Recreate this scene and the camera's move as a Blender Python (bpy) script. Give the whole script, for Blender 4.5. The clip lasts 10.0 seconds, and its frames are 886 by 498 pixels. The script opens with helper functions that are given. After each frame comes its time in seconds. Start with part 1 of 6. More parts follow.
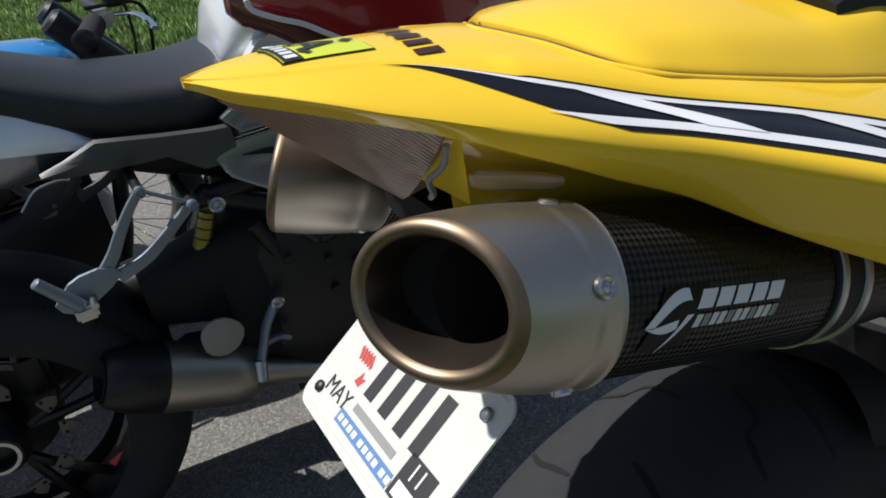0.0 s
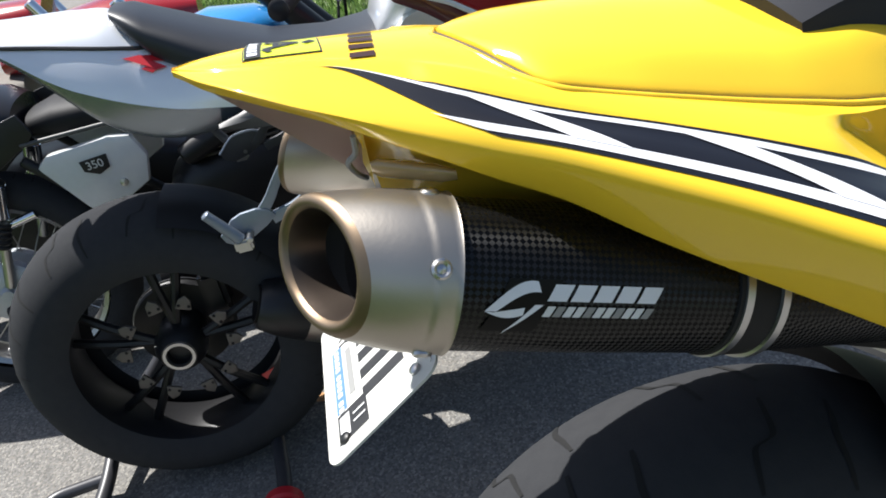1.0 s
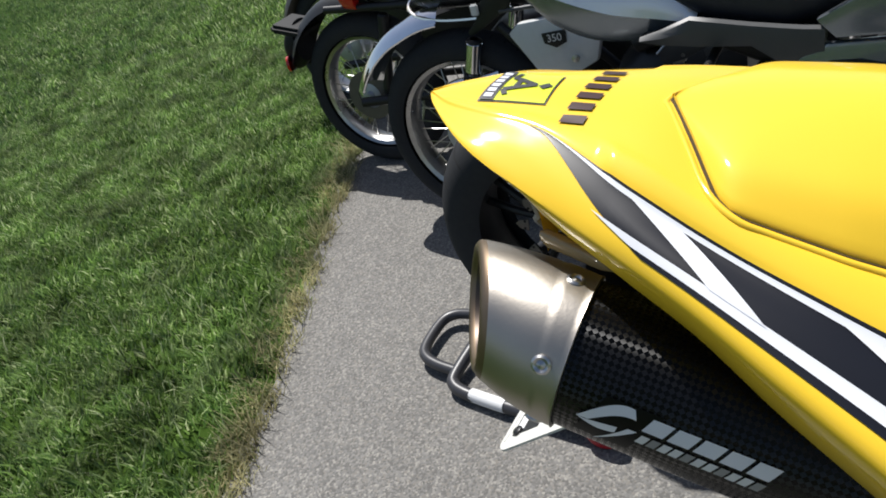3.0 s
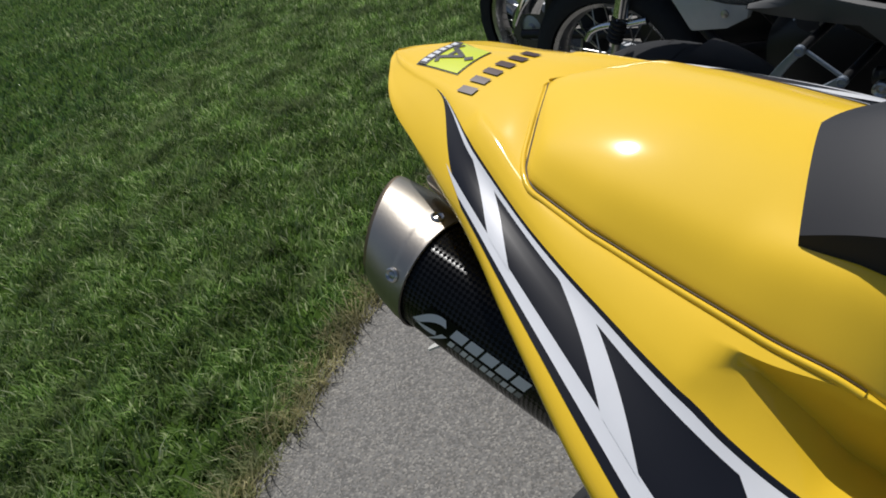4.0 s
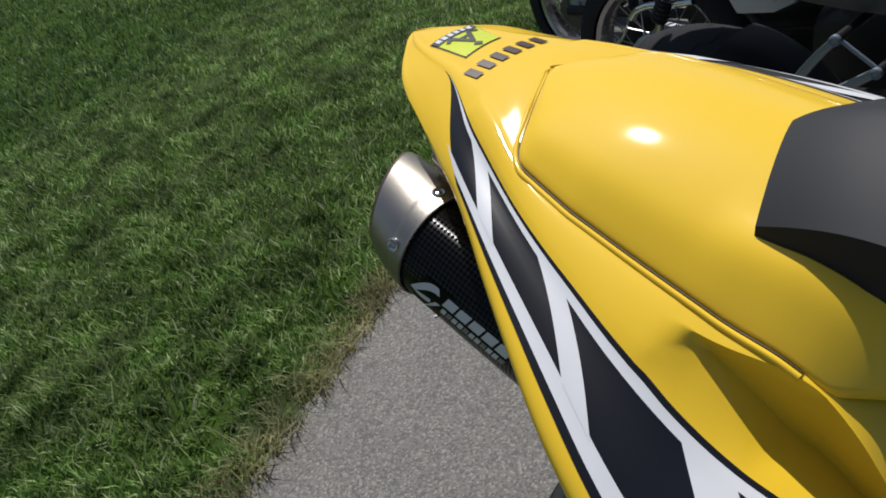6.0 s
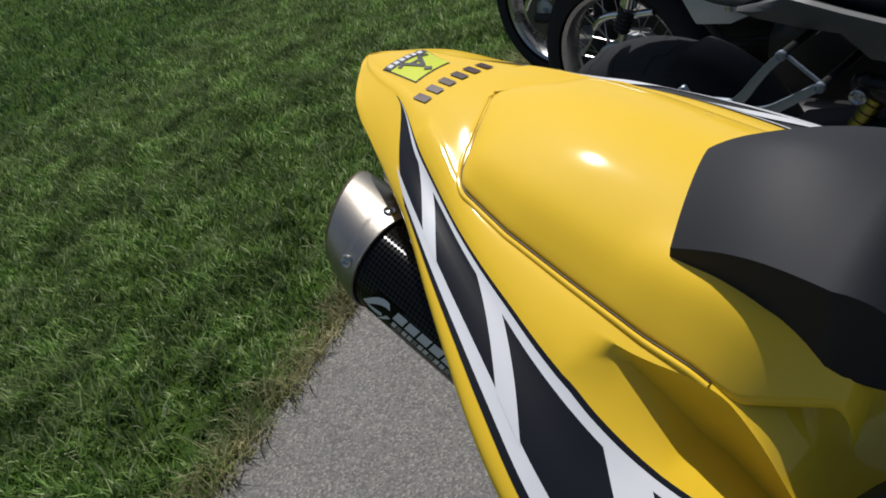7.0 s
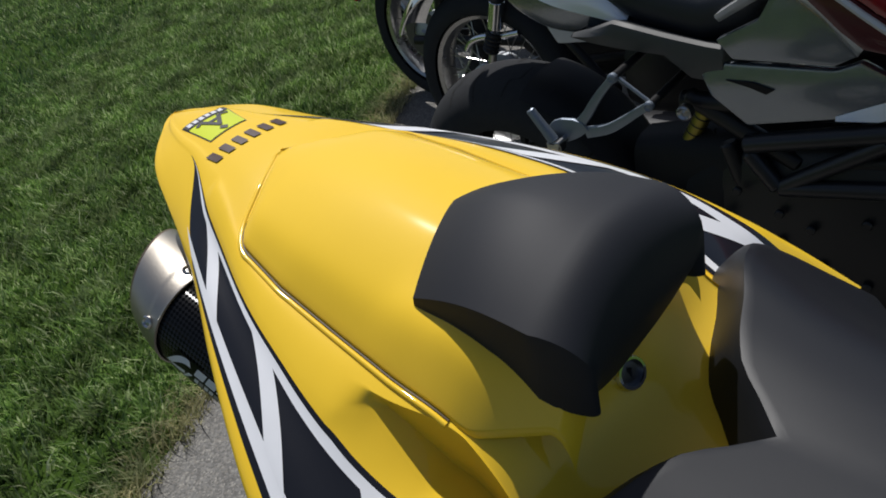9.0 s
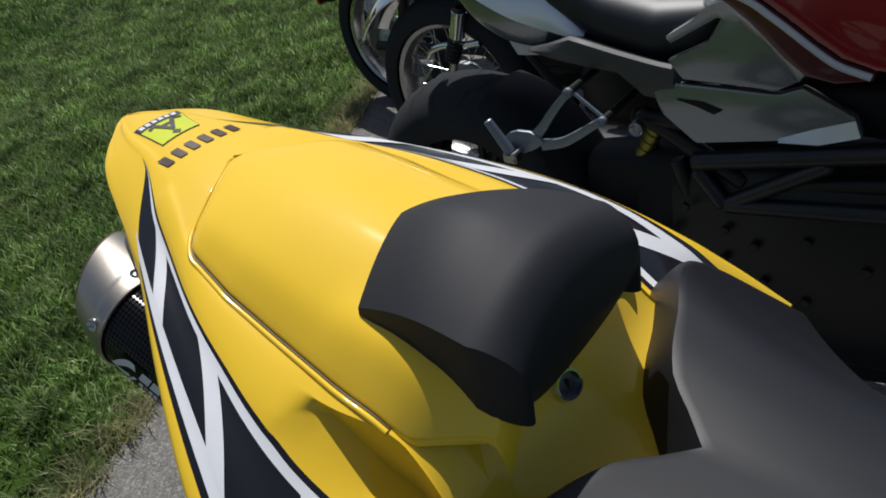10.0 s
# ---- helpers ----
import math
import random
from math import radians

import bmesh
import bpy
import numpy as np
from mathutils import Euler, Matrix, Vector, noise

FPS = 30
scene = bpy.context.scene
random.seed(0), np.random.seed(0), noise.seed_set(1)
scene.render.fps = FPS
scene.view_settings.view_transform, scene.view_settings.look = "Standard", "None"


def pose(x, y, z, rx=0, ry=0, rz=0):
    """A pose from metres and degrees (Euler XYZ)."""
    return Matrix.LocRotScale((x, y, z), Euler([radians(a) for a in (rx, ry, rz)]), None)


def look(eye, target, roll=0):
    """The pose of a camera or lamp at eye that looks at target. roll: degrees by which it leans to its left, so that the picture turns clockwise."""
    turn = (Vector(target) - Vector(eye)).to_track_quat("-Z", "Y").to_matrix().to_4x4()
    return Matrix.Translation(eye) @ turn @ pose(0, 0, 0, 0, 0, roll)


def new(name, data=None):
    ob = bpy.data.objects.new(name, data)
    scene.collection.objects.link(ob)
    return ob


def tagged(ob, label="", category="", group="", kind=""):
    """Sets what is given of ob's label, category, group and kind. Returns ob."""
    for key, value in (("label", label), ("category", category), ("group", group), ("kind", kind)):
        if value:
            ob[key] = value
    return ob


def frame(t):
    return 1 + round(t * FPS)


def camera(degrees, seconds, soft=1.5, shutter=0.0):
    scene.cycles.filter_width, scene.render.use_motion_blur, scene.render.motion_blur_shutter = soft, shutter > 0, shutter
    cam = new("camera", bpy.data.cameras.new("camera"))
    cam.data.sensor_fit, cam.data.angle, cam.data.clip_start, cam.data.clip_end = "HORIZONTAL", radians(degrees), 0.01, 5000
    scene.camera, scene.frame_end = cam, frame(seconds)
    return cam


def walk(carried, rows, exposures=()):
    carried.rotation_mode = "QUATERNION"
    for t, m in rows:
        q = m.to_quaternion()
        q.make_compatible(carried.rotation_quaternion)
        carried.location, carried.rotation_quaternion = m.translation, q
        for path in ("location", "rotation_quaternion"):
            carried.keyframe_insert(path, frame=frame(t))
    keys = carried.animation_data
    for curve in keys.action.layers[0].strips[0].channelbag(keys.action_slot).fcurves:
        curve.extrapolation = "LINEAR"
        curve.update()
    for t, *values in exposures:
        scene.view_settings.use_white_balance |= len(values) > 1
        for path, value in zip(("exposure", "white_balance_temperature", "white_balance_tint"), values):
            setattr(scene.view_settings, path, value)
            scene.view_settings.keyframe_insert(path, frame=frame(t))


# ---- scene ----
cam = camera(62.0, 10.0, soft=1.8)
PATH = [
    (0, (0.332, -0.128, 1.101), (-1.242, 0.615, 0.116), -9.4),
    (0.5, (0.378, -0.08, 1.103), (-1.266, 0.42, 0.079), -9.9),
    (1, (0.435, 0.003, 1.109), (-1.307, 0.181, 0.143), -12.0),
    (1.5, (0.496, 0.106, 1.144), (-1.178, -0.175, 0.087), -14.1),
    (2, (0.39, 0.136, 1.126), (-1.17, -0.276, -0.056), -12.4),
    (2.5, (0.359, 0.111, 1.148), (-1.207, -0.506, 0.069), -17.6),
    (3, (0.378, 0.174, 1.18), (-0.993, -0.86, 0.156), -17.4),
    (3.2, (0.369, 0.218, 1.174), (-0.868, -0.893, 0.063), -16.5),
    (4.3, (0.345, 0.411, 1.2), (-0.57, -1.027, 0.153), -16.6),
    (4.5, (0.347, 0.418, 1.196), (-0.51, -1.044, 0.133), -16.8),
    (5, (0.345, 0.389, 1.2), (-0.485, -1.122, 0.187), -19.4),
    (5.5, (0.337, 0.413, 1.203), (-0.575, -1.015, 0.141), -17.6),
    (6, (0.34, 0.421, 1.206), (-0.533, -1.007, 0.111), -16.4),
    (6.2, (0.341, 0.438, 1.209), (-0.55, -0.975, 0.109), -16.3),
    (7.5, (0.321, 0.456, 1.232), (-0.625, -0.913, 0.123), -15.2),
    (8, (0.298, 0.479, 1.235), (-0.74, -0.82, 0.123), -16.0),
    (8.5, (0.273, 0.511, 1.245), (-0.83, -0.733, 0.133), -15.6),
    (9, (0.271, 0.528, 1.24), (-0.817, -0.717, 0.116), -15.6),
    (9.5, (0.27, 0.531, 1.243), (-0.834, -0.701, 0.119), -15.3),
    (10, (0.27, 0.54, 1.248), (-0.894, -0.625, 0.113), -12.0),
]
walk(cam, [(t, look(eye, target, roll)) for t, eye, target, roll in PATH],
     exposures=[(0.0, 0.05), (0.5, 0.53), (1.0, 0.88), (1.5, 0.92), (2.0, 0.57), (2.5, 0.57), (3.0, 0.32), (3.3, 0.10), (4.3, -0.34), (5.0, -0.30), (6.0, -0.30), (7.5, -0.38), (10.0, -0.30)])

# ---- world and sun ----
SUN = Vector((-0.38, -0.42, 1.0)).normalized()
world = bpy.data.worlds.new("sky")
scene.world = world
world.use_nodes = True
wn = world.node_tree.nodes
sky = wn.new("ShaderNodeTexSky")
sky.sky_type = "NISHITA"
sky.sun_disc = False
sky.dust_density, sky.ozone_density = 1.3, 0.4
sky.sun_elevation = math.asin(SUN.z)
sky.sun_rotation = math.atan2(SUN.x, SUN.y)
world.node_tree.links.new(sky.outputs[0], wn["Background"].inputs[0])
wn["Background"].inputs[1].default_value = 0.075
sun = new("sun", bpy.data.lights.new("sun", "SUN"))
sun.data.energy, sun.data.angle, sun.data.color = 4.95, radians(0.53), (1.0, 0.98, 0.955)
sun.rotation_mode = "QUATERNION"
sun.rotation_quaternion = SUN.to_track_quat("Z", "Y")


# ---- materials ----
def mat(name, base, base2=None, rough=0.5, metal=0.0, scale=40.0, bump=0.0, bump_scale=None, coat=0.0, stain=0.0, rough2=None, spec=0.5, coat_rough=0.05):
    """A principled surface with colour varied by noise at two scales, and a fine bump."""
    m = bpy.data.materials.new(name)
    m.use_nodes = True
    nt = m.node_tree
    n, l = nt.nodes, nt.links
    p = n["Principled BSDF"]
    p.inputs["Roughness"].default_value, p.inputs["Metallic"].default_value = rough, metal
    p.inputs["Coat Weight"].default_value, p.inputs["Coat Roughness"].default_value = coat, coat_rough
    p.inputs["Specular IOR Level"].default_value = spec
    base2 = base2 or tuple(c * 0.82 for c in base)
    tc = n.new("ShaderNodeTexCoord")
    a, b = n.new("ShaderNodeTexNoise"), n.new("ShaderNodeTexNoise")
    a.inputs["Scale"].default_value, a.inputs["Detail"].default_value = scale, 4.0
    b.inputs["Scale"].default_value, b.inputs["Detail"].default_value = scale * 0.12, 5.0
    l.new(tc.outputs["Object"], a.inputs["Vector"])
    l.new(tc.outputs["Object"], b.inputs["Vector"])
    mx = n.new("ShaderNodeMix")
    mx.data_type = "RGBA"
    add = n.new("ShaderNodeMath")
    add.operation = "MULTIPLY_ADD"
    add.inputs[1].default_value, add.inputs[2].default_value = 0.6, -0.05
    sm = n.new("ShaderNodeMath")
    sm.operation = "ADD"
    l.new(a.outputs["Fac"], add.inputs[0])
    half = n.new("ShaderNodeMath")
    half.operation = "MULTIPLY"
    half.inputs[1].default_value = 0.4 + stain
    l.new(b.outputs["Fac"], half.inputs[0])
    l.new(add.outputs[0], sm.inputs[0])
    l.new(half.outputs[0], sm.inputs[1])
    l.new(sm.outputs[0], mx.inputs["Factor"])
    mx.inputs["A"].default_value, mx.inputs["B"].default_value = (*base, 1), (*base2, 1)
    l.new(mx.outputs["Result"], p.inputs["Base Color"])
    if rough2 is not None:
        rr = n.new("ShaderNodeMapRange")
        rr.inputs["To Min"].default_value, rr.inputs["To Max"].default_value = rough, rough2
        l.new(b.outputs["Fac"], rr.inputs["Value"])
        l.new(rr.outputs[0], p.inputs["Roughness"])
    if bump:
        bp = n.new("ShaderNodeBump")
        bp.inputs["Strength"].default_value, bp.inputs["Distance"].default_value = bump, 0.002
        c = a
        if bump_scale:
            c = n.new("ShaderNodeTexNoise")
            c.inputs["Scale"].default_value, c.inputs["Detail"].default_value = bump_scale, 3.0
            l.new(tc.outputs["Object"], c.inputs["Vector"])
        l.new(c.outputs["Fac"], bp.inputs["Height"])
        l.new(bp.outputs["Normal"], p.inputs["Normal"])
    return m


def asphalt_material():
    m = mat("asphalt", (0.212, 0.207, 0.195), (0.143, 0.139, 0.131), rough=0.9, scale=9.0, stain=0.2)
    n, l = m.node_tree.nodes, m.node_tree.links
    p = n["Principled BSDF"]
    tc = n["Texture Coordinate"]
    v = n.new("ShaderNodeTexVoronoi")
    v.inputs["Scale"].default_value = 210.0
    l.new(tc.outputs["Object"], v.inputs["Vector"])
    wh = n.new("ShaderNodeSeparateColor")
    l.new(v.outputs["Color"], wh.inputs[0])
    ramp = n.new("ShaderNodeValToRGB")
    ramp.color_ramp.elements[0].position, ramp.color_ramp.elements[0].color = 0.12, (0.62, 0.61, 0.60, 1)
    ramp.color_ramp.elements[1].position, ramp.color_ramp.elements[1].color = 0.97, (1.52, 1.48, 1.40, 1)
    mid = ramp.color_ramp.elements.new(0.55)
    mid.color = (0.96, 0.96, 0.96, 1)
    for at, tone in ((0.80, (1.06, 1.05, 1.03, 1)), (0.70, (0.98, 0.93, 0.86, 1))):
        ramp.color_ramp.elements.new(at).color = tone
    l.new(wh.outputs[0], ramp.inputs[0])
    mul = n.new("ShaderNodeMix")
    mul.data_type, mul.blend_type = "RGBA", "MULTIPLY"
    mul.inputs["Factor"].default_value = 1.0
    l.new(n["Mix"].outputs["Result"], mul.inputs["A"])
    l.new(ramp.outputs[0], mul.inputs["B"])
    l.new(mul.outputs["Result"], p.inputs["Base Color"])
    bp = n.new("ShaderNodeBump")
    bp.inputs["Strength"].default_value, bp.inputs["Distance"].default_value = 0.45, 0.002
    l.new(v.outputs["Distance"], bp.inputs["Height"])
    bp.invert = True
    l.new(bp.outputs["Normal"], p.inputs["Normal"])
    return m


def blade_material(name, c0, c1, c2):
    """Grass: each blade takes its own colour."""
    m = bpy.data.materials.new(name)
    m.use_nodes = True
    n, l = m.node_tree.nodes, m.node_tree.links
    p = n["Principled BSDF"]
    p.inputs["Roughness"].default_value = 0.27
    g = n.new("ShaderNodeNewGeometry")
    ramp = n.new("ShaderNodeValToRGB")
    e = ramp.color_ramp.elements
    e[0].position, e[0].color = 0.0, (*c0, 1)
    e[1].position, e[1].color = 0.78, (*c1, 1)
    x = e.new(1.0)
    x.color = (*c2, 1)
    l.new(g.outputs["Random Per Island"], ramp.inputs[0])
    tc = n.new("ShaderNodeTexCoord")
    no = n.new("ShaderNodeTexNoise")
    no.inputs["Scale"].default_value, no.inputs["Detail"].default_value = 5.0, 7.0
    l.new(tc.outputs["Object"], no.inputs["Vector"])
    # patchy tone; its dark end also imitates shadow between the clumps
    mr = n.new("ShaderNodeMapRange")
    mr.inputs["From Min"].default_value, mr.inputs["From Max"].default_value = 0.3, 0.7
    mr.inputs["To Min"].default_value, mr.inputs["To Max"].default_value = 0.36, 1.54
    l.new(no.outputs["Fac"], mr.inputs["Value"])
    mul = n.new("ShaderNodeMix")
    mul.data_type, mul.blend_type = "RGBA", "MULTIPLY"
    mul.inputs["Factor"].default_value = 1.0
    l.new(ramp.outputs[0], mul.inputs["A"])
    l.new(mr.outputs[0], mul.inputs["B"])
    l.new(mul.outputs["Result"], p.inputs["Base Color"])
    # paler swaths, drawn out along the mower's way
    mp = n.new("ShaderNodeMapping")
    mp.inputs["Rotation"].default_value, mp.inputs["Scale"].default_value = (0, 0, -0.42), (1.1, 4.2, 1.0)
    l.new(tc.outputs["Object"], mp.inputs["Vector"])
    sw = n.new("ShaderNodeTexNoise")
    sw.inputs["Scale"].default_value, sw.inputs["Detail"].default_value = 2.2, 6.0
    l.new(mp.outputs[0], sw.inputs["Vector"])
    sr = n.new("ShaderNodeMapRange")
    sr.inputs["From Min"].default_value, sr.inputs["From Max"].default_value = 0.5, 0.72
    sr.inputs["To Min"].default_value, sr.inputs["To Max"].default_value = 0.0, 0.68
    l.new(sw.outputs["Fac"], sr.inputs["Value"])
    pale = n.new("ShaderNodeMix")
    pale.data_type = "RGBA"
    pale.inputs["B"].default_value = (0.27, 0.33, 0.15, 1)
    l.new(sr.outputs[0], pale.inputs["Factor"])
    l.new(mul.outputs["Result"], pale.inputs["A"])
    l.new(pale.outputs["Result"], p.inputs["Base Color"])
    tr = n.new("ShaderNodeBsdfTranslucent")
    l.new(pale.outputs["Result"], tr.inputs["Color"])
    ms = n.new("ShaderNodeMixShader")
    ms.inputs[0].default_value = 0.42
    l.new(p.outputs[0], ms.inputs[1])
    l.new(tr.outputs[0], ms.inputs[2])
    l.new(ms.outputs[0], n["Material Output"].inputs[0])
    return m


def carbon_material():
    """Twill weave by the tube's own coordinates (metres round and along it)."""
    m = mat("carbon_fibre", (0.012, 0.012, 0.013), rough=0.25, coat=0.12)
    n, l = m.node_tree.nodes, m.node_tree.links
    p = n["Principled BSDF"]
    uv = n.new("ShaderNodeUVMap")
    mp = n.new("ShaderNodeMapping")
    mp.inputs["Rotation"].default_value = (0, 0, radians(45))
    l.new(uv.outputs[0], mp.inputs["Vector"])
    ch = n.new("ShaderNodeTexChecker")
    ch.inputs["Scale"].default_value = 400.0
    l.new(mp.outputs[0], ch.inputs["Vector"])
    mx = n.new("ShaderNodeMix")
    mx.data_type = "RGBA"
    mx.inputs["A"].default_value, mx.inputs["B"].default_value = (0.003, 0.003, 0.003, 1), (0.004, 0.004, 0.0042, 1)
    l.new(ch.outputs["Fac"], mx.inputs["Factor"])
    l.new(mx.outputs["Result"], p.inputs["Base Color"])
    mr = n.new("ShaderNodeMapRange")
    mr.inputs["To Min"].default_value, mr.inputs["To Max"].default_value = 0.25, 0.28
    l.new(ch.outputs["Fac"], mr.inputs["Value"])
    l.new(mr.outputs[0], p.inputs["Roughness"])
    sp = n.new("ShaderNodeMapRange")
    sp.inputs["To Min"].default_value, sp.inputs["To Max"].default_value = 0.08, 0.32
    l.new(ch.outputs["Fac"], sp.inputs["Value"])
    l.new(sp.outputs[0], p.inputs["Specular IOR Level"])
    # threads that run round the tube spread their shine along it
    p.inputs["Anisotropic"].default_value, p.inputs["Anisotropic Rotation"].default_value = 0.95, 0.25
    # the two thread directions lie at slightly different slopes
    tg, ge = n.new("ShaderNodeTangent"), n.new("ShaderNodeNewGeometry")
    tg.direction_type = "UV_MAP"
    sl = n.new("ShaderNodeMapRange")
    sl.inputs["To Min"].default_value, sl.inputs["To Max"].default_value = -0.21, 0.21
    l.new(ch.outputs["Fac"], sl.inputs["Value"])
    sc = n.new("ShaderNodeVectorMath")
    sc.operation = "SCALE"
    l.new(tg.outputs[0], sc.inputs[0])
    l.new(sl.outputs[0], sc.inputs["Scale"])
    ad, nm = n.new("ShaderNodeVectorMath"), n.new("ShaderNodeVectorMath")
    ad.operation, nm.operation = "ADD", "NORMALIZE"
    l.new(ge.outputs["Normal"], ad.inputs[0])
    l.new(sc.outputs[0], ad.inputs[1])
    l.new(ad.outputs[0], nm.inputs[0])
    l.new(nm.outputs[0], p.inputs["Normal"])
    l.new(tg.outputs[0], p.inputs["Tangent"])
    return m


YELLOW = mat("yellow_lacquer", (0.90, 0.583, 0.034), (0.86, 0.553, 0.031), rough=0.55, scale=900.0, coat=0.7, coat_rough=0.065, spec=0.10)
BLACK_DECAL = mat("black_decal", (0.010, 0.011, 0.016), rough=0.4, coat=0.5, coat_rough=0.09, spec=0.15)
WHITE_DECAL = mat("white_decal", (0.80, 0.81, 0.84), rough=0.4, coat=0.5, coat_rough=0.09, spec=0.15)
SEAM = mat("dark_seam", (0.05, 0.028, 0.002), rough=0.6)
RUST_DECAL = mat("dark_red_decal", (0.045, 0.012, 0.006), rough=0.4)
LIME = mat("lime_sticker", (0.68, 0.76, 0.02), (0.62, 0.70, 0.02), rough=0.3, coat=0.4)
VINYL = mat("black_vinyl", (0.012, 0.0135, 0.019), (0.010, 0.011, 0.0155), rough=0.58, rough2=0.66, spec=0.36, bump=0.05, bump_scale=2600.0)
SEAT_VINYL = mat("rider_seat_vinyl", (0.0075, 0.0085, 0.0125), (0.006, 0.007, 0.010), rough=0.46, rough2=0.54, spec=0.42, bump=0.06, bump_scale=2600.0)
CARBON = carbon_material()
TITAN = mat("brushed_titanium", (0.45, 0.415, 0.365), (0.38, 0.345, 0.30), rough=0.36, rough2=0.46, metal=1.0, scale=60.0, bump=0.04, bump_scale=400.0)
TINTED = mat("heat_tinted_steel", (0.27, 0.21, 0.145), (0.19, 0.135, 0.09), rough=0.44, metal=1.0, scale=50.0, stain=0.3)
BROWNED = mat("browned_steel", (0.12, 0.096, 0.080), (0.07, 0.054, 0.044), rough=0.34, rough2=0.5, metal=0.9, scale=60.0, stain=0.3)
MARK_BLACK = mat("black_mark_ground", (0.004, 0.004, 0.004), rough=0.35, spec=0.15)
SOOT = mat("sooty_steel", (0.018, 0.015, 0.013), (0.010, 0.009, 0.008), rough=0.8, metal=0.0, spec=0.2, scale=50.0)
STEEL = mat("bare_steel", (0.55, 0.55, 0.54), (0.42, 0.42, 0.42), rough=0.3, metal=1.0, scale=80.0)
DARK_STEEL = mat("dark_steel", (0.10, 0.10, 0.11), (0.06, 0.06, 0.065), rough=0.35, metal=0.9, scale=80.0)
CHROME = mat("chrome", (0.82, 0.83, 0.85), rough=0.06, metal=1.0, scale=30.0)
ALU = mat("cast_aluminium", (0.26, 0.30, 0.36), (0.21, 0.245, 0.29), rough=0.45, metal=0.7, scale=120.0, bump=0.1)
RUBBER = mat("tyre_rubber", (0.027, 0.0280, 0.031), (0.044, 0.045, 0.047), rough=0.9, spec=0.08, scale=60.0, bump=0.15, bump_scale=300.0, stain=0.2)
GROOVE = mat("tread_groove", (0.006, 0.006, 0.006), rough=0.9)
BLACK_METAL = mat("black_paint", (0.011, 0.011, 0.012), rough=0.34, rough2=0.5, spec=0.42)
BLACK_PLASTIC = mat("black_plastic", (0.009, 0.009, 0.010), (0.014, 0.014, 0.015), rough=0.6, bump=0.1, spec=0.25)
SILVER = mat("silver_lacquer", (0.84, 0.86, 0.89), (0.80, 0.82, 0.85), rough=0.30, metal=0.35, scale=800.0, coat=0.8)
SADDLE = mat("blue_black_vinyl", (0.016, 0.019, 0.025), (0.013, 0.015, 0.020), rough=0.42, rough2=0.5, spec=0.5, bump=0.05, bump_scale=2600.0)
MARKER = mat("clear_marker_lens", (0.40, 0.28, 0.12), (0.30, 0.19, 0.07), rough=0.10, coat=0.8, scale=60.0)
GLOSS_VINYL = mat("glossy_black_vinyl", (0.012, 0.012, 0.014), rough=0.24, rough2=0.32, spec=0.5, bump=0.04, bump_scale=900.0)
MAROON = mat("dark_maroon_lacquer", (0.085, 0.008, 0.014), rough=0.3, coat=0.7)
RIM_ALLOY = mat("weathered_rim_metal", (0.50, 0.50, 0.50), (0.30, 0.30, 0.30), rough=0.18, rough2=0.42, metal=1.0, scale=90.0, stain=0.25)
PALE_ALLOY = mat("pale_cast_alloy", (0.50, 0.53, 0.56), (0.40, 0.42, 0.45), rough=0.5, metal=0.6, scale=120.0, bump=0.1)
WORN_DISC = mat("worn_brake_disc", (0.17, 0.155, 0.14), (0.10, 0.09, 0.08), rough=0.55, metal=0.5, scale=40.0, stain=0.2)
# the bike's silver lacquer again, with shade put into a darker colour
SHADED_SILVER = mat("shaded_silver_lacquer", (0.25, 0.285, 0.32), (0.22, 0.25, 0.285), rough=0.26, metal=0.75, scale=800.0, coat=0.8)
SATIN_BLACK = mat("satin_black_enamel", (0.020, 0.020, 0.022), (0.014, 0.014, 0.016), rough=0.32, spec=0.5)
SATIN_GREY = mat("dark_satin_grey", (0.068, 0.070, 0.070), (0.054, 0.056, 0.056), rough=0.45, scale=300.0)
WHITE_PAINT = mat("white_lacquer", (0.72, 0.74, 0.74), rough=0.25, scale=60.0, coat=0.6)
RED_PAINT = mat("red_lacquer", (0.33, 0.008, 0.010), (0.28, 0.006, 0.008), rough=0.22, scale=600.0, coat=0.9)
BADGE_RED = mat("red_decal", (0.60, 0.018, 0.030), rough=0.4, scale=200.0)
BLUE_PAINT = mat("blue_lacquer", (0.03, 0.25, 0.60), rough=0.2, coat=0.8)
RED_LENS = mat("red_lens", (0.55, 0.015, 0.012), rough=0.12, coat=0.8)
AMBER = mat("amber_fluid", (0.09, 0.03, 0.012), rough=0.2, coat=0.5)
GOLD = mat("gold_anodised", (0.34, 0.29, 0.06), rough=0.35, metal=0.8)
PLATE_WHITE = mat("plate_white", (0.60, 0.60, 0.56), (0.54, 0.54, 0.51), rough=0.45, scale=30.0)
INK = mat("black_ink", (0.018, 0.018, 0.02), rough=0.5)
GREY_INK = mat("grey_ink", (0.28, 0.28, 0.27), rough=0.5)
BLUE_INK = mat("blue_ink", (0.10, 0.22, 0.46), rough=0.5)
RED_INK = mat("red_ink", (0.55, 0.06, 0.05), rough=0.5)
STAND_PAINT = mat("dark_grey_enamel", (0.045, 0.045, 0.05), (0.03, 0.03, 0.033), rough=0.38, scale=60.0)
LABEL_WHITE = mat("white_label", (0.75, 0.75, 0.74), (0.6, 0.6, 0.6), rough=0.5, scale=120.0)
RED_PLASTIC = mat("red_polyurethane", (0.40, 0.012, 0.022), (0.32, 0.01, 0.018), rough=0.4)
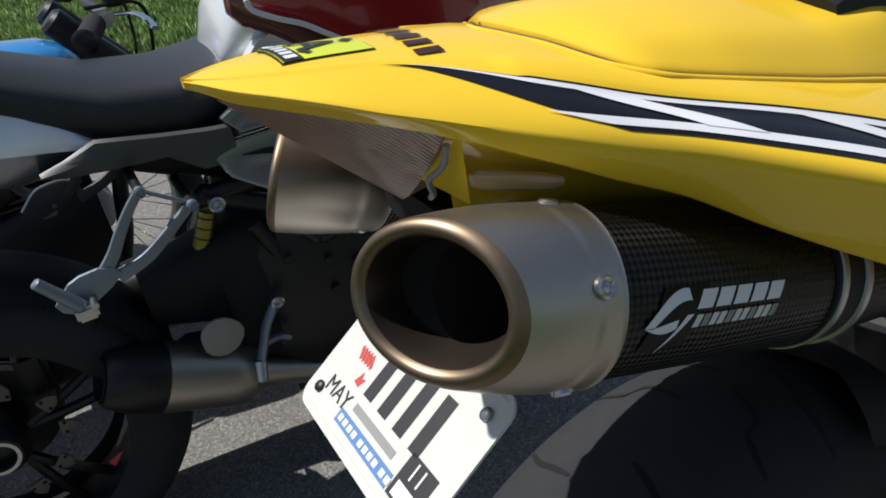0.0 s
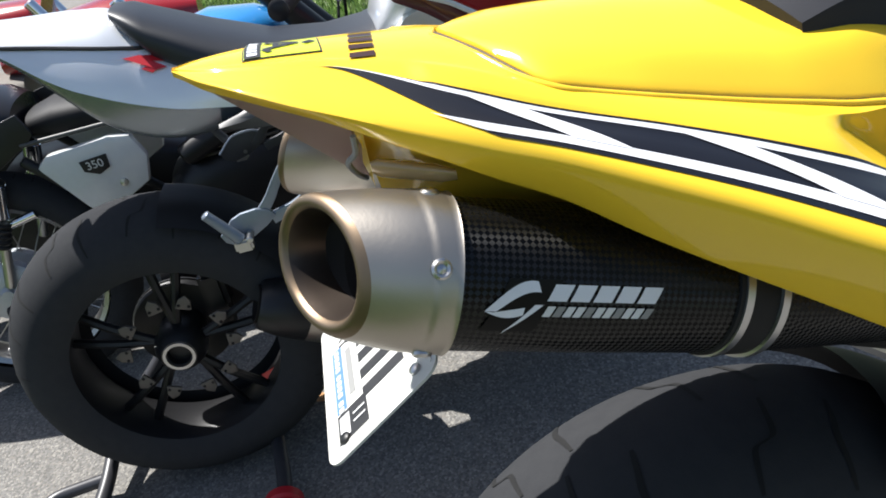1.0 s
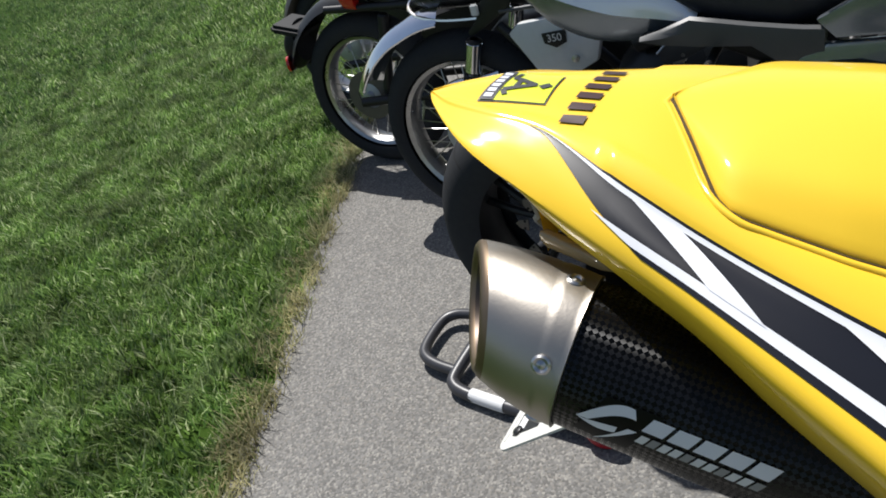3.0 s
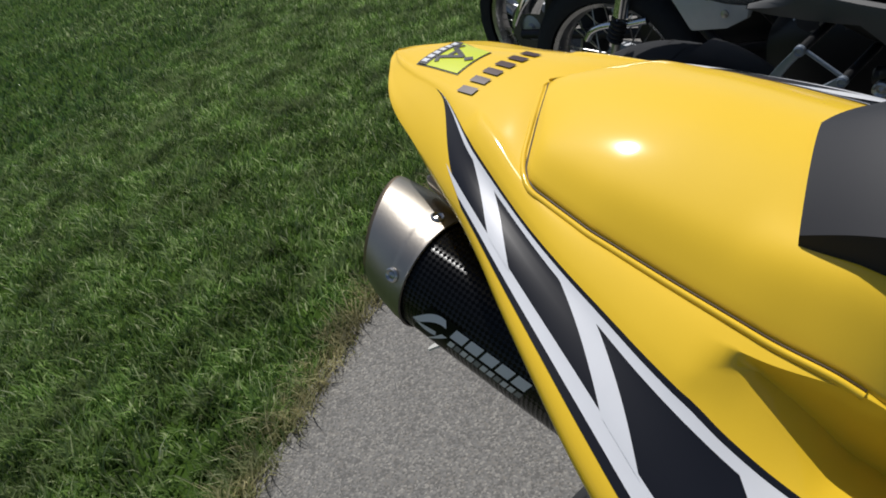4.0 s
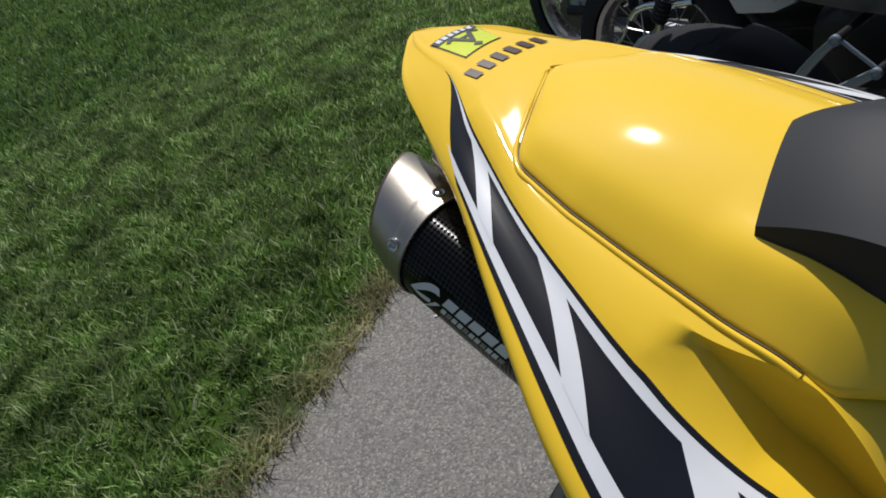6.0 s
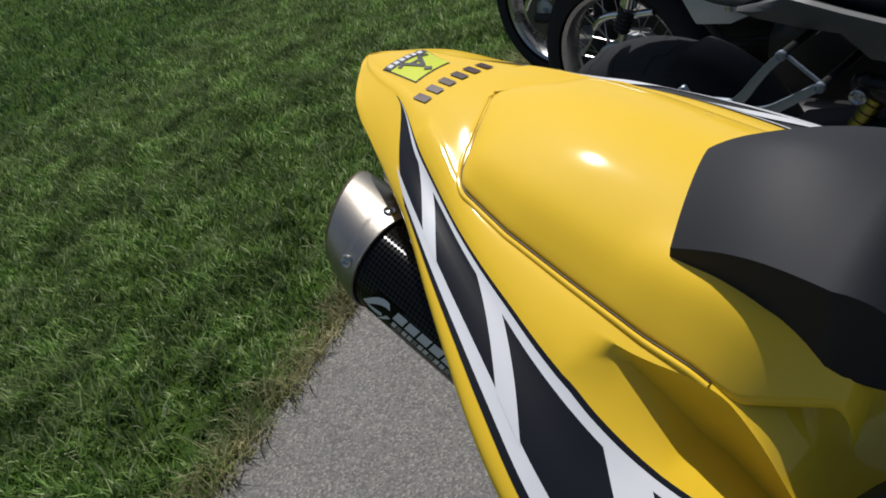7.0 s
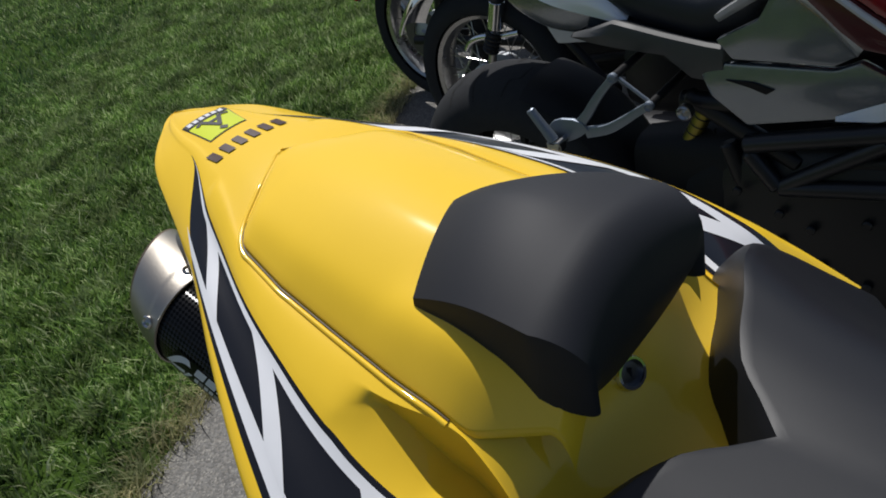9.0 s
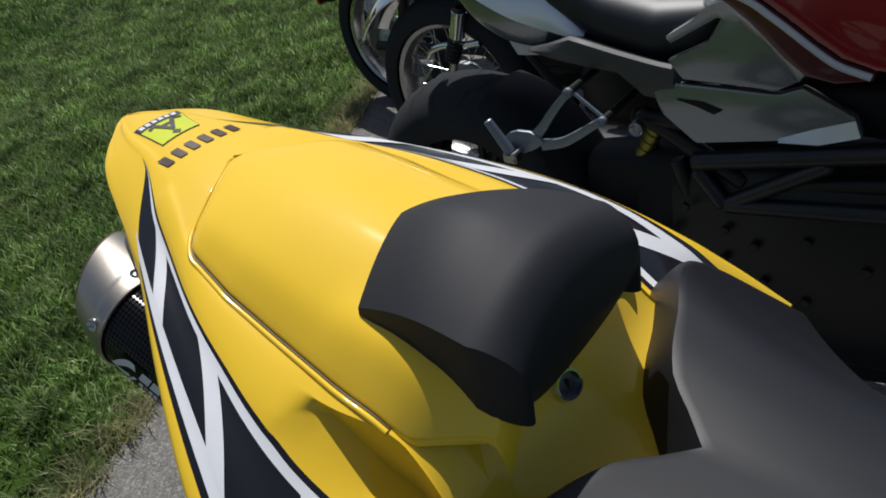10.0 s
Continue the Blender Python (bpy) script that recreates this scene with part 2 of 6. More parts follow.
KHAKI = mat("worn_brown_leather", (0.17, 0.15, 0.12), (0.10, 0.085, 0.07), rough=0.7, scale=25.0, bump=0.4, stain=0.2)
LENS = mat("clear_ribbed_lens", (0.44, 0.28, 0.23), (0.36, 0.19, 0.15), rough=0.35, scale=30.0, coat=0.15, spec=0.3)
LENS.node_tree.nodes["Principled BSDF"].inputs["Transmission Weight"].default_value = 0.1
# fine upright ribs of the lens
_n, _l = LENS.node_tree.nodes, LENS.node_tree.links
wave = _n.new("ShaderNodeTexWave")
wave.bands_direction = "X"
wave.inputs["Scale"].default_value = 130.0
_l.new(_n["Texture Coordinate"].outputs["Object"], wave.inputs["Vector"])
ribs = _n.new("ShaderNodeBump")
ribs.inputs["Strength"].default_value, ribs.inputs["Distance"].default_value = 0.9, 0.002
_l.new(wave.outputs["Fac"], ribs.inputs["Height"])
_l.new(ribs.outputs["Normal"], _n["Principled BSDF"].inputs["Normal"])
ASPHALT = asphalt_material()
TURF = mat("turf_soil", (0.026, 0.052, 0.008), (0.044, 0.080, 0.013), rough=0.95, spec=0.05, scale=14.0, bump=0.6, stain=0.2)
LAWN = blade_material("grass_blades", (0.024, 0.066, 0.014), (0.260, 0.405, 0.106), (0.64, 0.69, 0.40))
# same grass as LAWN, its duller backlit look put into darker colours
FAR_LAWN = blade_material("far_grass_blades", (0.026, 0.066, 0.015), (0.140, 0.245, 0.066), (0.30, 0.36, 0.17))
STRAW = blade_material("dry_grass_blades", (0.26, 0.25, 0.11), (0.60, 0.54, 0.31), (0.13, 0.20, 0.06))
HEDGE_LEAF = mat("hedge_leaves", (0.030, 0.055, 0.014), (0.020, 0.036, 0.010), rough=0.55, scale=6.0, stain=0.2)
LEAF = mat("dry_leaf", (0.42, 0.22, 0.09), rough=0.7)


# ---- mesh helpers ----
def part(name, bm, material, parent=None, label="", flat=False, kind=""):
    """Links a bmesh as one mesh object, under a thing or under a part."""
    me = bpy.data.meshes.new(name)
    bmesh.ops.remove_doubles(bm, verts=bm.verts, dist=1e-6)
    bmesh.ops.recalc_face_normals(bm, faces=bm.faces)
    bm.to_mesh(me)
    bm.free()
    me.materials.append(material)
    if not flat:
        me.polygons.foreach_set("use_smooth", [True] * len(me.polygons))
        me.set_sharp_from_angle(angle=radians(38))
    ob = new(name, me)
    if parent is not None:
        ob.parent = parent
        if parent.type == "EMPTY":
            ob.matrix_parent_inverse = Matrix.Translation(-parent.location)
    return tagged(ob, label=label, kind=kind)


def thing(name, base, label, category, group=""):
    ob = new(name)
    ob.location = base
    ob.empty_display_size = 0.05
    return tagged(ob, label, category, group)


def shift(root, x, y, z=0.0, turn=0.0):
    """Moves a thing with all its parts, and turns it about its base."""
    root.location += Vector((x, y, z))
    root.rotation_euler = (0, 0, radians(turn))


def lower(root, dz, keep=("tyre", "rim", "fender"), forward=()):
    """Sinks the body of a motorcycle over its wheels; names in forward also go along y and down."""
    for ob in root.children:
        kind = ob.name.split(".")[0]
        if kind not in keep:
            ob.location.z -= dz
        for names, dy, fall in forward:
            if kind in names:
                ob.location.y += dy
                ob.location.z -= fall


def grid(points, close_u=False, close_v=False, uv=None, bm=None):
    """Faces over an n x m array of points."""
    bm = bm or bmesh.new()
    layer = bm.loops.layers.uv.verify() if uv is not None else None
    n, m = len(points), len(points[0])
    vs = [[bm.verts.new(points[i][j]) for j in range(m)] for i in range(n)]
    for i in range(n - (not close_u)):
        for j in range(m - (not close_v)):
            k = [(i, j), (i + 1, j), (i + 1, j + 1), (i, j + 1)]
            f = bm.faces.new([vs[a % n][b % m] for a, b in k])
            if layer:
                for loop, (a, b) in zip(f.loops, k):
                    loop[layer].uv = uv(a, b)
    return bm


def solid(points, close_v=True, bm=None):
    """A loft of closed rings, capped at both ends."""
    bm = bm or bmesh.new()
    n, m = len(points), len(points[0])
    vs = [[bm.verts.new(p) for p in ring] for ring in points]
    for i in range(n - 1):
        for j in range(m):
            bm.faces.new((vs[i][j], vs[i + 1][j], vs[i + 1][(j + 1) % m], vs[i][(j + 1) % m]))
    bm.faces.new(vs[0])
    bm.faces.new(vs[-1])
    return bm


def axes(d):
    d = Vector(d).normalized()
    a = d.cross(Vector((0, 0, 1)))
    if a.length < 1e-3:
        a = d.cross(Vector((1, 0, 0)))
    a.normalize()
    return d, a, a.cross(d)


def lathe(profile, origin, direction, seg=40, closed=False, bm=None):
    """A surface of revolution: profile of (distance along, radius)."""
    d, a, b = axes(direction)
    o = Vector(origin)
    rings = [[o + d * s + (a * math.cos(2 * math.pi * k / seg) + b * math.sin(2 * math.pi * k / seg)) * r for k in range(seg)] for s, r in profile]
    if closed:
        return grid(rings, close_u=True, close_v=True, bm=bm)
    return grid(rings, close_v=True, uv=lambda i, j: (2 * math.pi * profile[min(i, len(profile) - 1)][1] * j / seg, profile[i % len(profile)][0]), bm=bm)


def rod(a, b, r, seg=12, r2=None, bm=None):
    a, b = Vector(a), Vector(b)
    L = (b - a).length
    r2 = r if r2 is None else r2
    c = min(r, r2) * 0.25
    return lathe([(0, 0.0001), (0, r - c), (c, r), (L - c, r2), (L, r2 - c), (L, 0.0001)], a, b - a, seg, bm=bm)


def smooth_path(pts, n=6, closed=False):
    """Catmull-Rom through the points."""
    P = [Vector(p) for p in pts]
    out = []
    N = len(P)
    for i in range(N if closed else N - 1):
        p0 = P[i - 1] if (closed or i) else P[0] * 2 - P[1]
        p1, p2 = P[i], P[(i + 1) % N]
        p3 = P[(i + 2) % N] if (closed or i + 2 < N) else P[-1] * 2 - P[-2]
        for k in range(n):
            t = k / n
            out.append(0.5 * (2 * p1 + (p2 - p0) * t + (2 * p0 - 5 * p1 + 4 * p2 - p3) * t * t + (3 * p1 - p0 - 3 * p2 + p3) * t ** 3))
    if not closed:
        out.append(P[-1])
    return out


def tube(pts, r, seg=10, n=6, closed=False, bm=None, flatten=1.0):
    """A bent tube through the points."""
    P = smooth_path(pts, n, closed)
    N = len(P)
    rings = []
    up = None
    for i in range(N):
        d = (P[(i + 1) % N] - P[i - 1]) if closed else (P[min(i + 1, N - 1)] - P[max(i - 1, 0)])
        d.normalize()
        if up is None:
            _, up, _ = axes(d)
        up = (up - d * up.dot(d)).normalized()
        side = d.cross(up)
        rr = r(i / max(N - 1, 1)) if callable(r) else r
        rings.append([P[i] + (up * math.cos(2 * math.pi * k / seg) + side * math.sin(2 * math.pi * k / seg) * flatten) * rr for k in range(seg)])
    return grid(rings, close_u=True, close_v=True, bm=bm) if closed else solid(rings, bm=bm)


def slab(poly, push, bevel=0.0, bm=None):
    """A flat polygon pushed out along a vector, with softened edges."""
    own = bmesh.new()
    push = Vector(push)
    a = [own.verts.new(Vector(p) - push / 2) for p in poly]
    b = [own.verts.new(Vector(p) + push / 2) for p in poly]
    own.faces.new(a)
    own.faces.new(b)
    for i in range(len(poly)):
        j = (i + 1) % len(poly)
        own.faces.new((a[i], a[j], b[j], b[i]))
    if bevel:
        bmesh.ops.recalc_face_normals(own, faces=own.faces)
        bmesh.ops.bevel(own, geom=own.edges[:], offset=bevel, segments=2, affect="EDGES", profile=0.6)
    if bm is None:
        return own
    me = bpy.data.meshes.new("tmp")
    own.to_mesh(me)
    own.free()
    bm.from_mesh(me)
    bpy.data.meshes.remove(me)
    return bm


def side_slab(x, thick, yz, bevel=0.004, bm=None):
    """A panel in a plane of constant x from (y, z) corners."""
    return slab([(x, y, z) for y, z in yz], (thick, 0, 0), bevel, bm)


def block(c, size, bevel=0.004, m=None):
    x, y, z = (s / 2 for s in size)
    bm = bmesh.new()
    bmesh.ops.create_cube(bm, size=1.0, matrix=Matrix.Diagonal((*size, 1)))
    if bevel:
        bmesh.ops.bevel(bm, geom=bm.edges[:], offset=bevel, segments=2, affect="EDGES")
    bm.transform(Matrix.Translation(c) @ (m or Matrix()))
    return bm


def hull(sections, power=2.6, seg=28):
    """A body lofted along y from (y, x, z, half width, half height[, top power])."""
    rings = []
    for y, x, z, w, h in sections:
        ring = []
        for k in range(seg):
            a = 2 * math.pi * k / seg
            c, s = math.cos(a), math.sin(a)
            ring.append((x + w * math.copysign(abs(c) ** (2 / power), c), y, z + h * math.copysign(abs(s) ** (2 / power), s)))
        rings.append(ring)
    return solid(rings)


def spline(ys, vs):
    """A smooth curve through given values (cubic Hermite, monotone-safe slopes)."""
    ys, vs = np.array(ys, float), np.array(vs, float)
    d = np.diff(vs) / np.diff(ys)
    m = np.empty_like(vs)
    m[0], m[-1] = d[0], d[-1]
    w = np.diff(ys)
    for i in range(1, len(vs) - 1):
        m[i] = (d[i - 1] * w[i] + d[i] * w[i - 1]) / (w[i] + w[i - 1])

    def f(y):
        i = int(np.clip(np.searchsorted(ys, y) - 1, 0, len(ys) - 2))
        h = ys[i + 1] - ys[i]
        t = min(max((y - ys[i]) / h, -0.5), 1.5)
        return ((2 * t ** 3 - 3 * t ** 2 + 1) * vs[i] + (t ** 3 - 2 * t ** 2 + t) * h * m[i] + (-2 * t ** 3 + 3 * t ** 2) * vs[i + 1] + (t ** 3 - t ** 2) * h * m[i + 1])
    return f


# ---- ground ----
EDGE0, EDGE1 = Vector((3.0, 0.407, 0)), Vector((-6.0, -3.698, 0))   # edge of the path, behind the motorcycles
ALONG = (EDGE1 - EDGE0).normalized()
OUT = Vector((-ALONG.y, ALONG.x, 0))
if OUT.y > 0:
    OUT = -OUT
bm = bmesh.new()
bmesh.ops.create_grid(bm, x_segments=40, y_segments=40, size=400.0)
part("ground", bm, TURF, None, flat=True)
tagged(bpy.data.objects["ground"], "mown green lawn around the path", "lawn", kind="structure")
# the path: a long strip with a slightly crumbled edge
rng = np.random.default_rng(4)
N = 420
back, front = [], []
for i in range(N):
    u = -8 + 24 * i / (N - 1)
    wob = 0.012 * math.sin(u * 9.1) + 0.010 * math.sin(u * 23.7 + 1) + float(rng.normal(0, 0.004))
    back.append(EDGE0 + ALONG * u + OUT * wob + Vector((0, 0, 0.006)))
    front.append(EDGE0 + ALONG * u - OUT * (3.0 + wob) + Vector((0, 0, 0.006)))
skirt = [p + OUT * 0.02 - Vector((0, 0, 0.03)) for p in back]
part("pavement", grid([skirt, back, front]), ASPHALT, None, flat=True)
tagged(bpy.data.objects["pavement"], "light grey asphalt path with fine aggregate and crumbled edge", "asphalt path", kind="structure")


def blades(name, count, area, height, width, material, label, seed, lean=0.55, clump=1, spread=0.0):
    """Grass blades, each a bent strip of its own, in tufts, in one mesh."""
    r = np.random.default_rng(seed)
    P = area(r, count // clump)
    tufts = len(P)
    P = np.repeat(P, clump, 0)
    count = len(P)
    P[:, :2] += r.normal(0, spread, (count, 2))
    h = height * r.uniform(0.45, 1.25, count) * np.repeat(r.uniform(0.6, 1.25, tufts), clump)
    w = width * r.uniform(0.6, 1.3, count)
    a = r.uniform(0, 2 * np.pi, count)
    side = np.stack([np.cos(a), np.sin(a), np.zeros(count)], 1)
    la = np.repeat(r.uniform(0, 2 * np.pi, tufts), clump) + r.normal(0, 0.8, count)
    ld = np.stack([np.cos(la), np.sin(la), np.zeros(count)], 1) * (r.uniform(0.1, 1.0, count) * lean * h)[:, None]
    z = np.array([0, 0, 1.0])
    v = np.empty((count, 5, 3))
    v[:, 0], v[:, 1] = P - side * w[:, None], P + side * w[:, None]
    mid = P + ld * 0.35 + z * (h * 0.6)[:, None]
    v[:, 2], v[:, 3] = mid + side * (w * 0.7)[:, None], mid - side * (w * 0.7)[:, None]
    v[:, 4] = P + ld + z * h[:, None]
    base = np.arange(count)[:, None] * 5
    q = (base + np.array([[0, 1, 2, 3]])).ravel()
    t = (base + np.array([[3, 2, 4]])).ravel()
    me = bpy.data.meshes.new(name)
    me.vertices.add(count * 5)
    me.vertices.foreach_set("co", v.ravel())
    me.loops.add(count * 7)
    me.loops.foreach_set("vertex_index", np.concatenate([q, t]))
    me.polygons.add(count * 2)
    me.polygons.foreach_set("loop_start", np.concatenate([np.arange(count) * 4, count * 4 + np.arange(count) * 3]))
    me.update(calc_edges=True)
    me.materials.append(material)
    ob = new(name, me)
    return tagged(ob, label, "grass", kind="stuff")


def lawn_area(u0, u1, v0, v1, power=1.0, z=0.0):
    def f(r, n):
        u = r.uniform(u0, u1, n)
        v = v0 + (v1 - v0) * r.uniform(0, 1, n) ** power
        # mown clumps: thin the blades where a slow pattern is low
        pat = np.sin(u * 5.1 + 2.0 * np.sin(v * 3.3)) * np.sin(v * 6.3 + 1.7 * np.sin(u * 2.9))
        keep = r.uniform(-2.6, 1, n) < pat
        u, v = u[keep], v[keep]
        E0, A, O = np.array(EDGE0), np.array(ALONG), np.array(OUT)
        P = E0 + A * u[:, None] + O * v[:, None]
        P[:, 2] = z
        return P
    return f


blades("grass", 430000, lawn_area(1.2, 8.0, 0.02, 2.8), 0.042, 0.0031, LAWN, "mown green grass with dry blades among it", 11, lean=1.25, clump=10, spread=0.014)
blades("grass", 270000, lawn_area(-3.0, 16.0, 2.6, 14.0, 1.7), 0.052, 0.0062, FAR_LAWN, "mown green grass farther off", 12, lean=1.1, clump=4, spread=0.05)
blades("grass", 150000, lawn_area(7.0, 17.0, 0.0, 5.2), 0.052, 0.0060, LAWN, "mown green grass beside the path farther off", 15, lean=1.1, clump=4, spread=0.04)
blades("grass", 90000, lawn_area(2.0, 14.0, -9.0, -3.0), 0.060, 0.008, LAWN, "green grass on the far side of the path", 13)
blades("dry_grass", 25000, lawn_area(-0.5, 8.0, -0.035, 0.065, 1.3), 0.050, 0.0019, STRAW, "dry straw-coloured grass along the asphalt edge", 14, lean=1.7, clump=9, spread=0.012)
blades("grass", 90000, lawn_area(-5.0, 1.2, 0.0, 3.0), 0.045, 0.0055, LAWN, "mown green grass beside the path", 16, lean=1.1, clump=4, spread=0.04)


# an added hedge stands for the unidentified dark patch far across the lawn
def hedge(name, a, b, height, depth, count, seed):
    r = np.random.default_rng(seed)
    a, b = np.array(a), np.array(b)
    u = r.uniform(0, 1, count)
    way = (b - a) / np.linalg.norm(b - a)
    out = np.array((-way[1], way[0]))
    top = height * (0.86 + 0.10 * np.sin(u * 17.0) + 0.06 * np.sin(u * 43.0 + 1))
    h = top * np.sqrt(r.uniform(0, 1, count))
    d = (r.uniform(-0.5, 0.5, count)) * depth * np.sqrt(1.15 - (h / height) ** 2 * 0.8)
    P = np.stack([a[0] + (b - a)[0] * u + out[0] * d, a[1] + (b - a)[1] * u + out[1] * d, h], 1)
    e1 = r.normal(0, 1, (count, 3))
    e1 /= np.linalg.norm(e1, axis=1)[:, None]
    e2 = np.cross(e1, r.normal(0, 1, (count, 3)))
    e2 /= np.linalg.norm(e2, axis=1)[:, None]
    size = r.uniform(0.035, 0.075, count)[:, None]
    v = np.stack([P - e1 * size, P + e2 * size * 0.45, P + e1 * size, P - e2 * size * 0.45], 1)
    me = bpy.data.meshes.new(name)
    me.from_pydata([tuple(q) for q in v.reshape(-1, 3)], [], [(4 * i, 4 * i + 1, 4 * i + 2, 4 * i + 3) for i in range(count)])
    me.materials.append(HEDGE_LEAF)
    return tagged(new(name, me), "dark green hedge added for a dark patch past the lawn", "hedge", kind="stuff")


hedge("hedge", (-2.6, -13.9), (3.0, -15.2), 2.2, 1.4, 26000, 31)


# ---- the yellow motorcycle ----
MIRROR = Matrix.Diagonal((-1, 1, 1, 1))
yellow = thing("motorcycle", (0, 0.3, 0), "yellow and black sports motorcycle with solo seat cowl, parked on asphalt", "motorcycle")

TAIL_Y = [-0.081, -0.0775, -0.0655, -0.0535, -0.0355, -0.0175, 0.0, 0.015, 0.03, 0.05, 0.07, 0.1, 0.135, 0.173, 0.2115, 0.29, 0.36, 0.43]
T_X = [0.003, 0.009, 0.024, 0.037, 0.053, 0.064, 0.072, 0.079, 0.086, 0.096, 0.106, 0.1235, 0.1455, 0.168, 0.1895, 0.221, 0.243, 0.262]
T_Z = [1.0228, 1.0223, 1.0185, 1.0158, 1.0107, 1.0041, 0.998, 0.9925, 0.987, 0.98, 0.9725, 0.9635, 0.9505, 0.9355, 0.9175, 0.877, 0.836, 0.785]
B_X = [0.002, 0.006, 0.016, 0.027, 0.042, 0.053, 0.066, 0.077, 0.085, 0.0935, 0.101, 0.114, 0.131, 0.147, 0.164, 0.19, 0.204, 0.216]
B_Z = [1.0200, 1.0188, 1.0122, 1.0085, 1.0030, 0.9965, 0.9905, 0.9843, 0.9770, 0.967, 0.956, 0.9415, 0.919, 0.896, 0.874, 0.825, 0.776, 0.72]
CURVES = {
    "tx": spline(TAIL_Y, T_X), "tz": spline(TAIL_Y, T_Z), "bx": spline(TAIL_Y, B_X), "bz": spline(TAIL_Y, B_Z),
    "cz": spline([-0.081, -0.0655, -0.0355, 0.0, 0.03, 0.0713, 0.1, 0.15, 0.23, 0.3, 0.33, 0.343, 0.354, 0.375, 0.4, 0.43], [1.023, 1.0237, 1.0227, 1.0195, 1.0155, 1.009, 1.0, 0.985, 0.966, 0.95, 0.938, 0.918, 0.899, 0.878, 0.866, 0.858]),
    "px": spline([-0.081, -0.0655, -0.0355, 0.0, 0.03, 0.0713, 0.098, 0.12, 0.16, 0.21, 0.26, 0.31, 0.36, 0.43], [0.001, 0.01, 0.02, 0.026, 0.036, 0.056, 0.072, 0.0825, 0.0914, 0.0959, 0.1004, 0.103, 0.113, 0.13]),
    "pz": spline([-0.081, -0.0655, -0.0355, 0.0, 0.03, 0.0713, 0.098, 0.12, 0.16, 0.21, 0.26, 0.31, 0.332, 0.355, 0.38, 0.43], [1.0229, 1.0227, 1.0209, 1.0167, 1.012, 1.003, 0.9935, 0.9862, 0.9751, 0.9614, 0.949, 0.9355, 0.918, 0.89, 0.872, 0.852]),
    "ux": spline([-0.081, -0.0655, -0.0355, 0.0, 0.0654, 0.0913, 0.1596, 0.1885, 0.22, 0.25, 0.28, 0.325, 0.345, 0.43], [0.0015, 0.015, 0.029, 0.038, 0.0779, 0.0904, 0.1221, 0.1327, 0.1435, 0.1505, 0.153, 0.148, 0.143, 0.135]),
    "uz": spline([-0.081, -0.0655, -0.0355, 0.0, 0.0654, 0.0913, 0.1596, 0.1885, 0.22, 0.25, 0.28, 0.325, 0.345, 0.43], [1.0229, 1.0215, 1.019, 1.014, 0.9932, 0.9838, 0.9632, 0.953, 0.9405, 0.927, 0.911, 0.89, 0.88, 0.845]),
    "lx": spline([-0.081, -0.0655, -0.0355, 0.0, 0.051, 0.1087, 0.2144, 0.25, 0.29, 0.325, 0.345, 0.363, 0.43], [0.0022, 0.02, 0.043, 0.057, 0.0863, 0.117, 0.1673, 0.1835, 0.196, 0.1985, 0.199, 0.2, 0.205]),
    "lz": spline([-0.081, -0.0655, -0.0355, 0.0, 0.051, 0.1087, 0.2144, 0.25, 0.29, 0.325, 0.345, 0.363, 0.43], [1.0229, 1.02, 1.0147, 1.0065, 0.9895, 0.9727, 0.9337, 0.917, 0.896, 0.876, 0.862, 0.843, 0.78]),
}


def tail_ring(y):
    """Right half of the tail's section, from the middle line outwards: knots in x, z."""
    k = {n: f(y) for n, f in CURVES.items()}
    g = min(max((y - 0.238) / 0.08, 0), 1)
    flat = 0.0025 if y > 0.05 else 0.0008

    def between(t, dz):
        return np.array((k["px"] + (k["ux"] - k["px"]) * t, k["pz"] + (k["uz"] - k["pz"]) * t + dz))
    ridge, mid = between(max(0.30 - 0.26 * max(y - 0.238, 0) / 0.075, 0.04), flat), between(0.66, flat)
    # hollow below the ridge: an upright wall, then a level floor that runs out to the stripe
    d = min(max((y - 0.238) / 0.06, 0), 1)
    foot = np.array((ridge[0] - 0.002, k["uz"] - 0.003))
    mid = mid * (1 - min(d * 3, 1)) + (np.array((foot[0], ridge[1] + (foot[1] - ridge[1]) * d))) * min(d * 3, 1)
    return [(0.0, k["cz"]), (k["px"] * 0.55, k["cz"] * 0.72 + k["pz"] * 0.28), (k["px"], k["pz"]), tuple(ridge), tuple(mid), (k["ux"], k["uz"]), (k["lx"], k["lz"]),
            (k["tx"], k["tz"]), (k["bx"], k["bz"]), (k["bx"] * 0.94, k["bz"] - 0.0005), (k["bx"] * 0.80, k["bz"] + 0.004)]


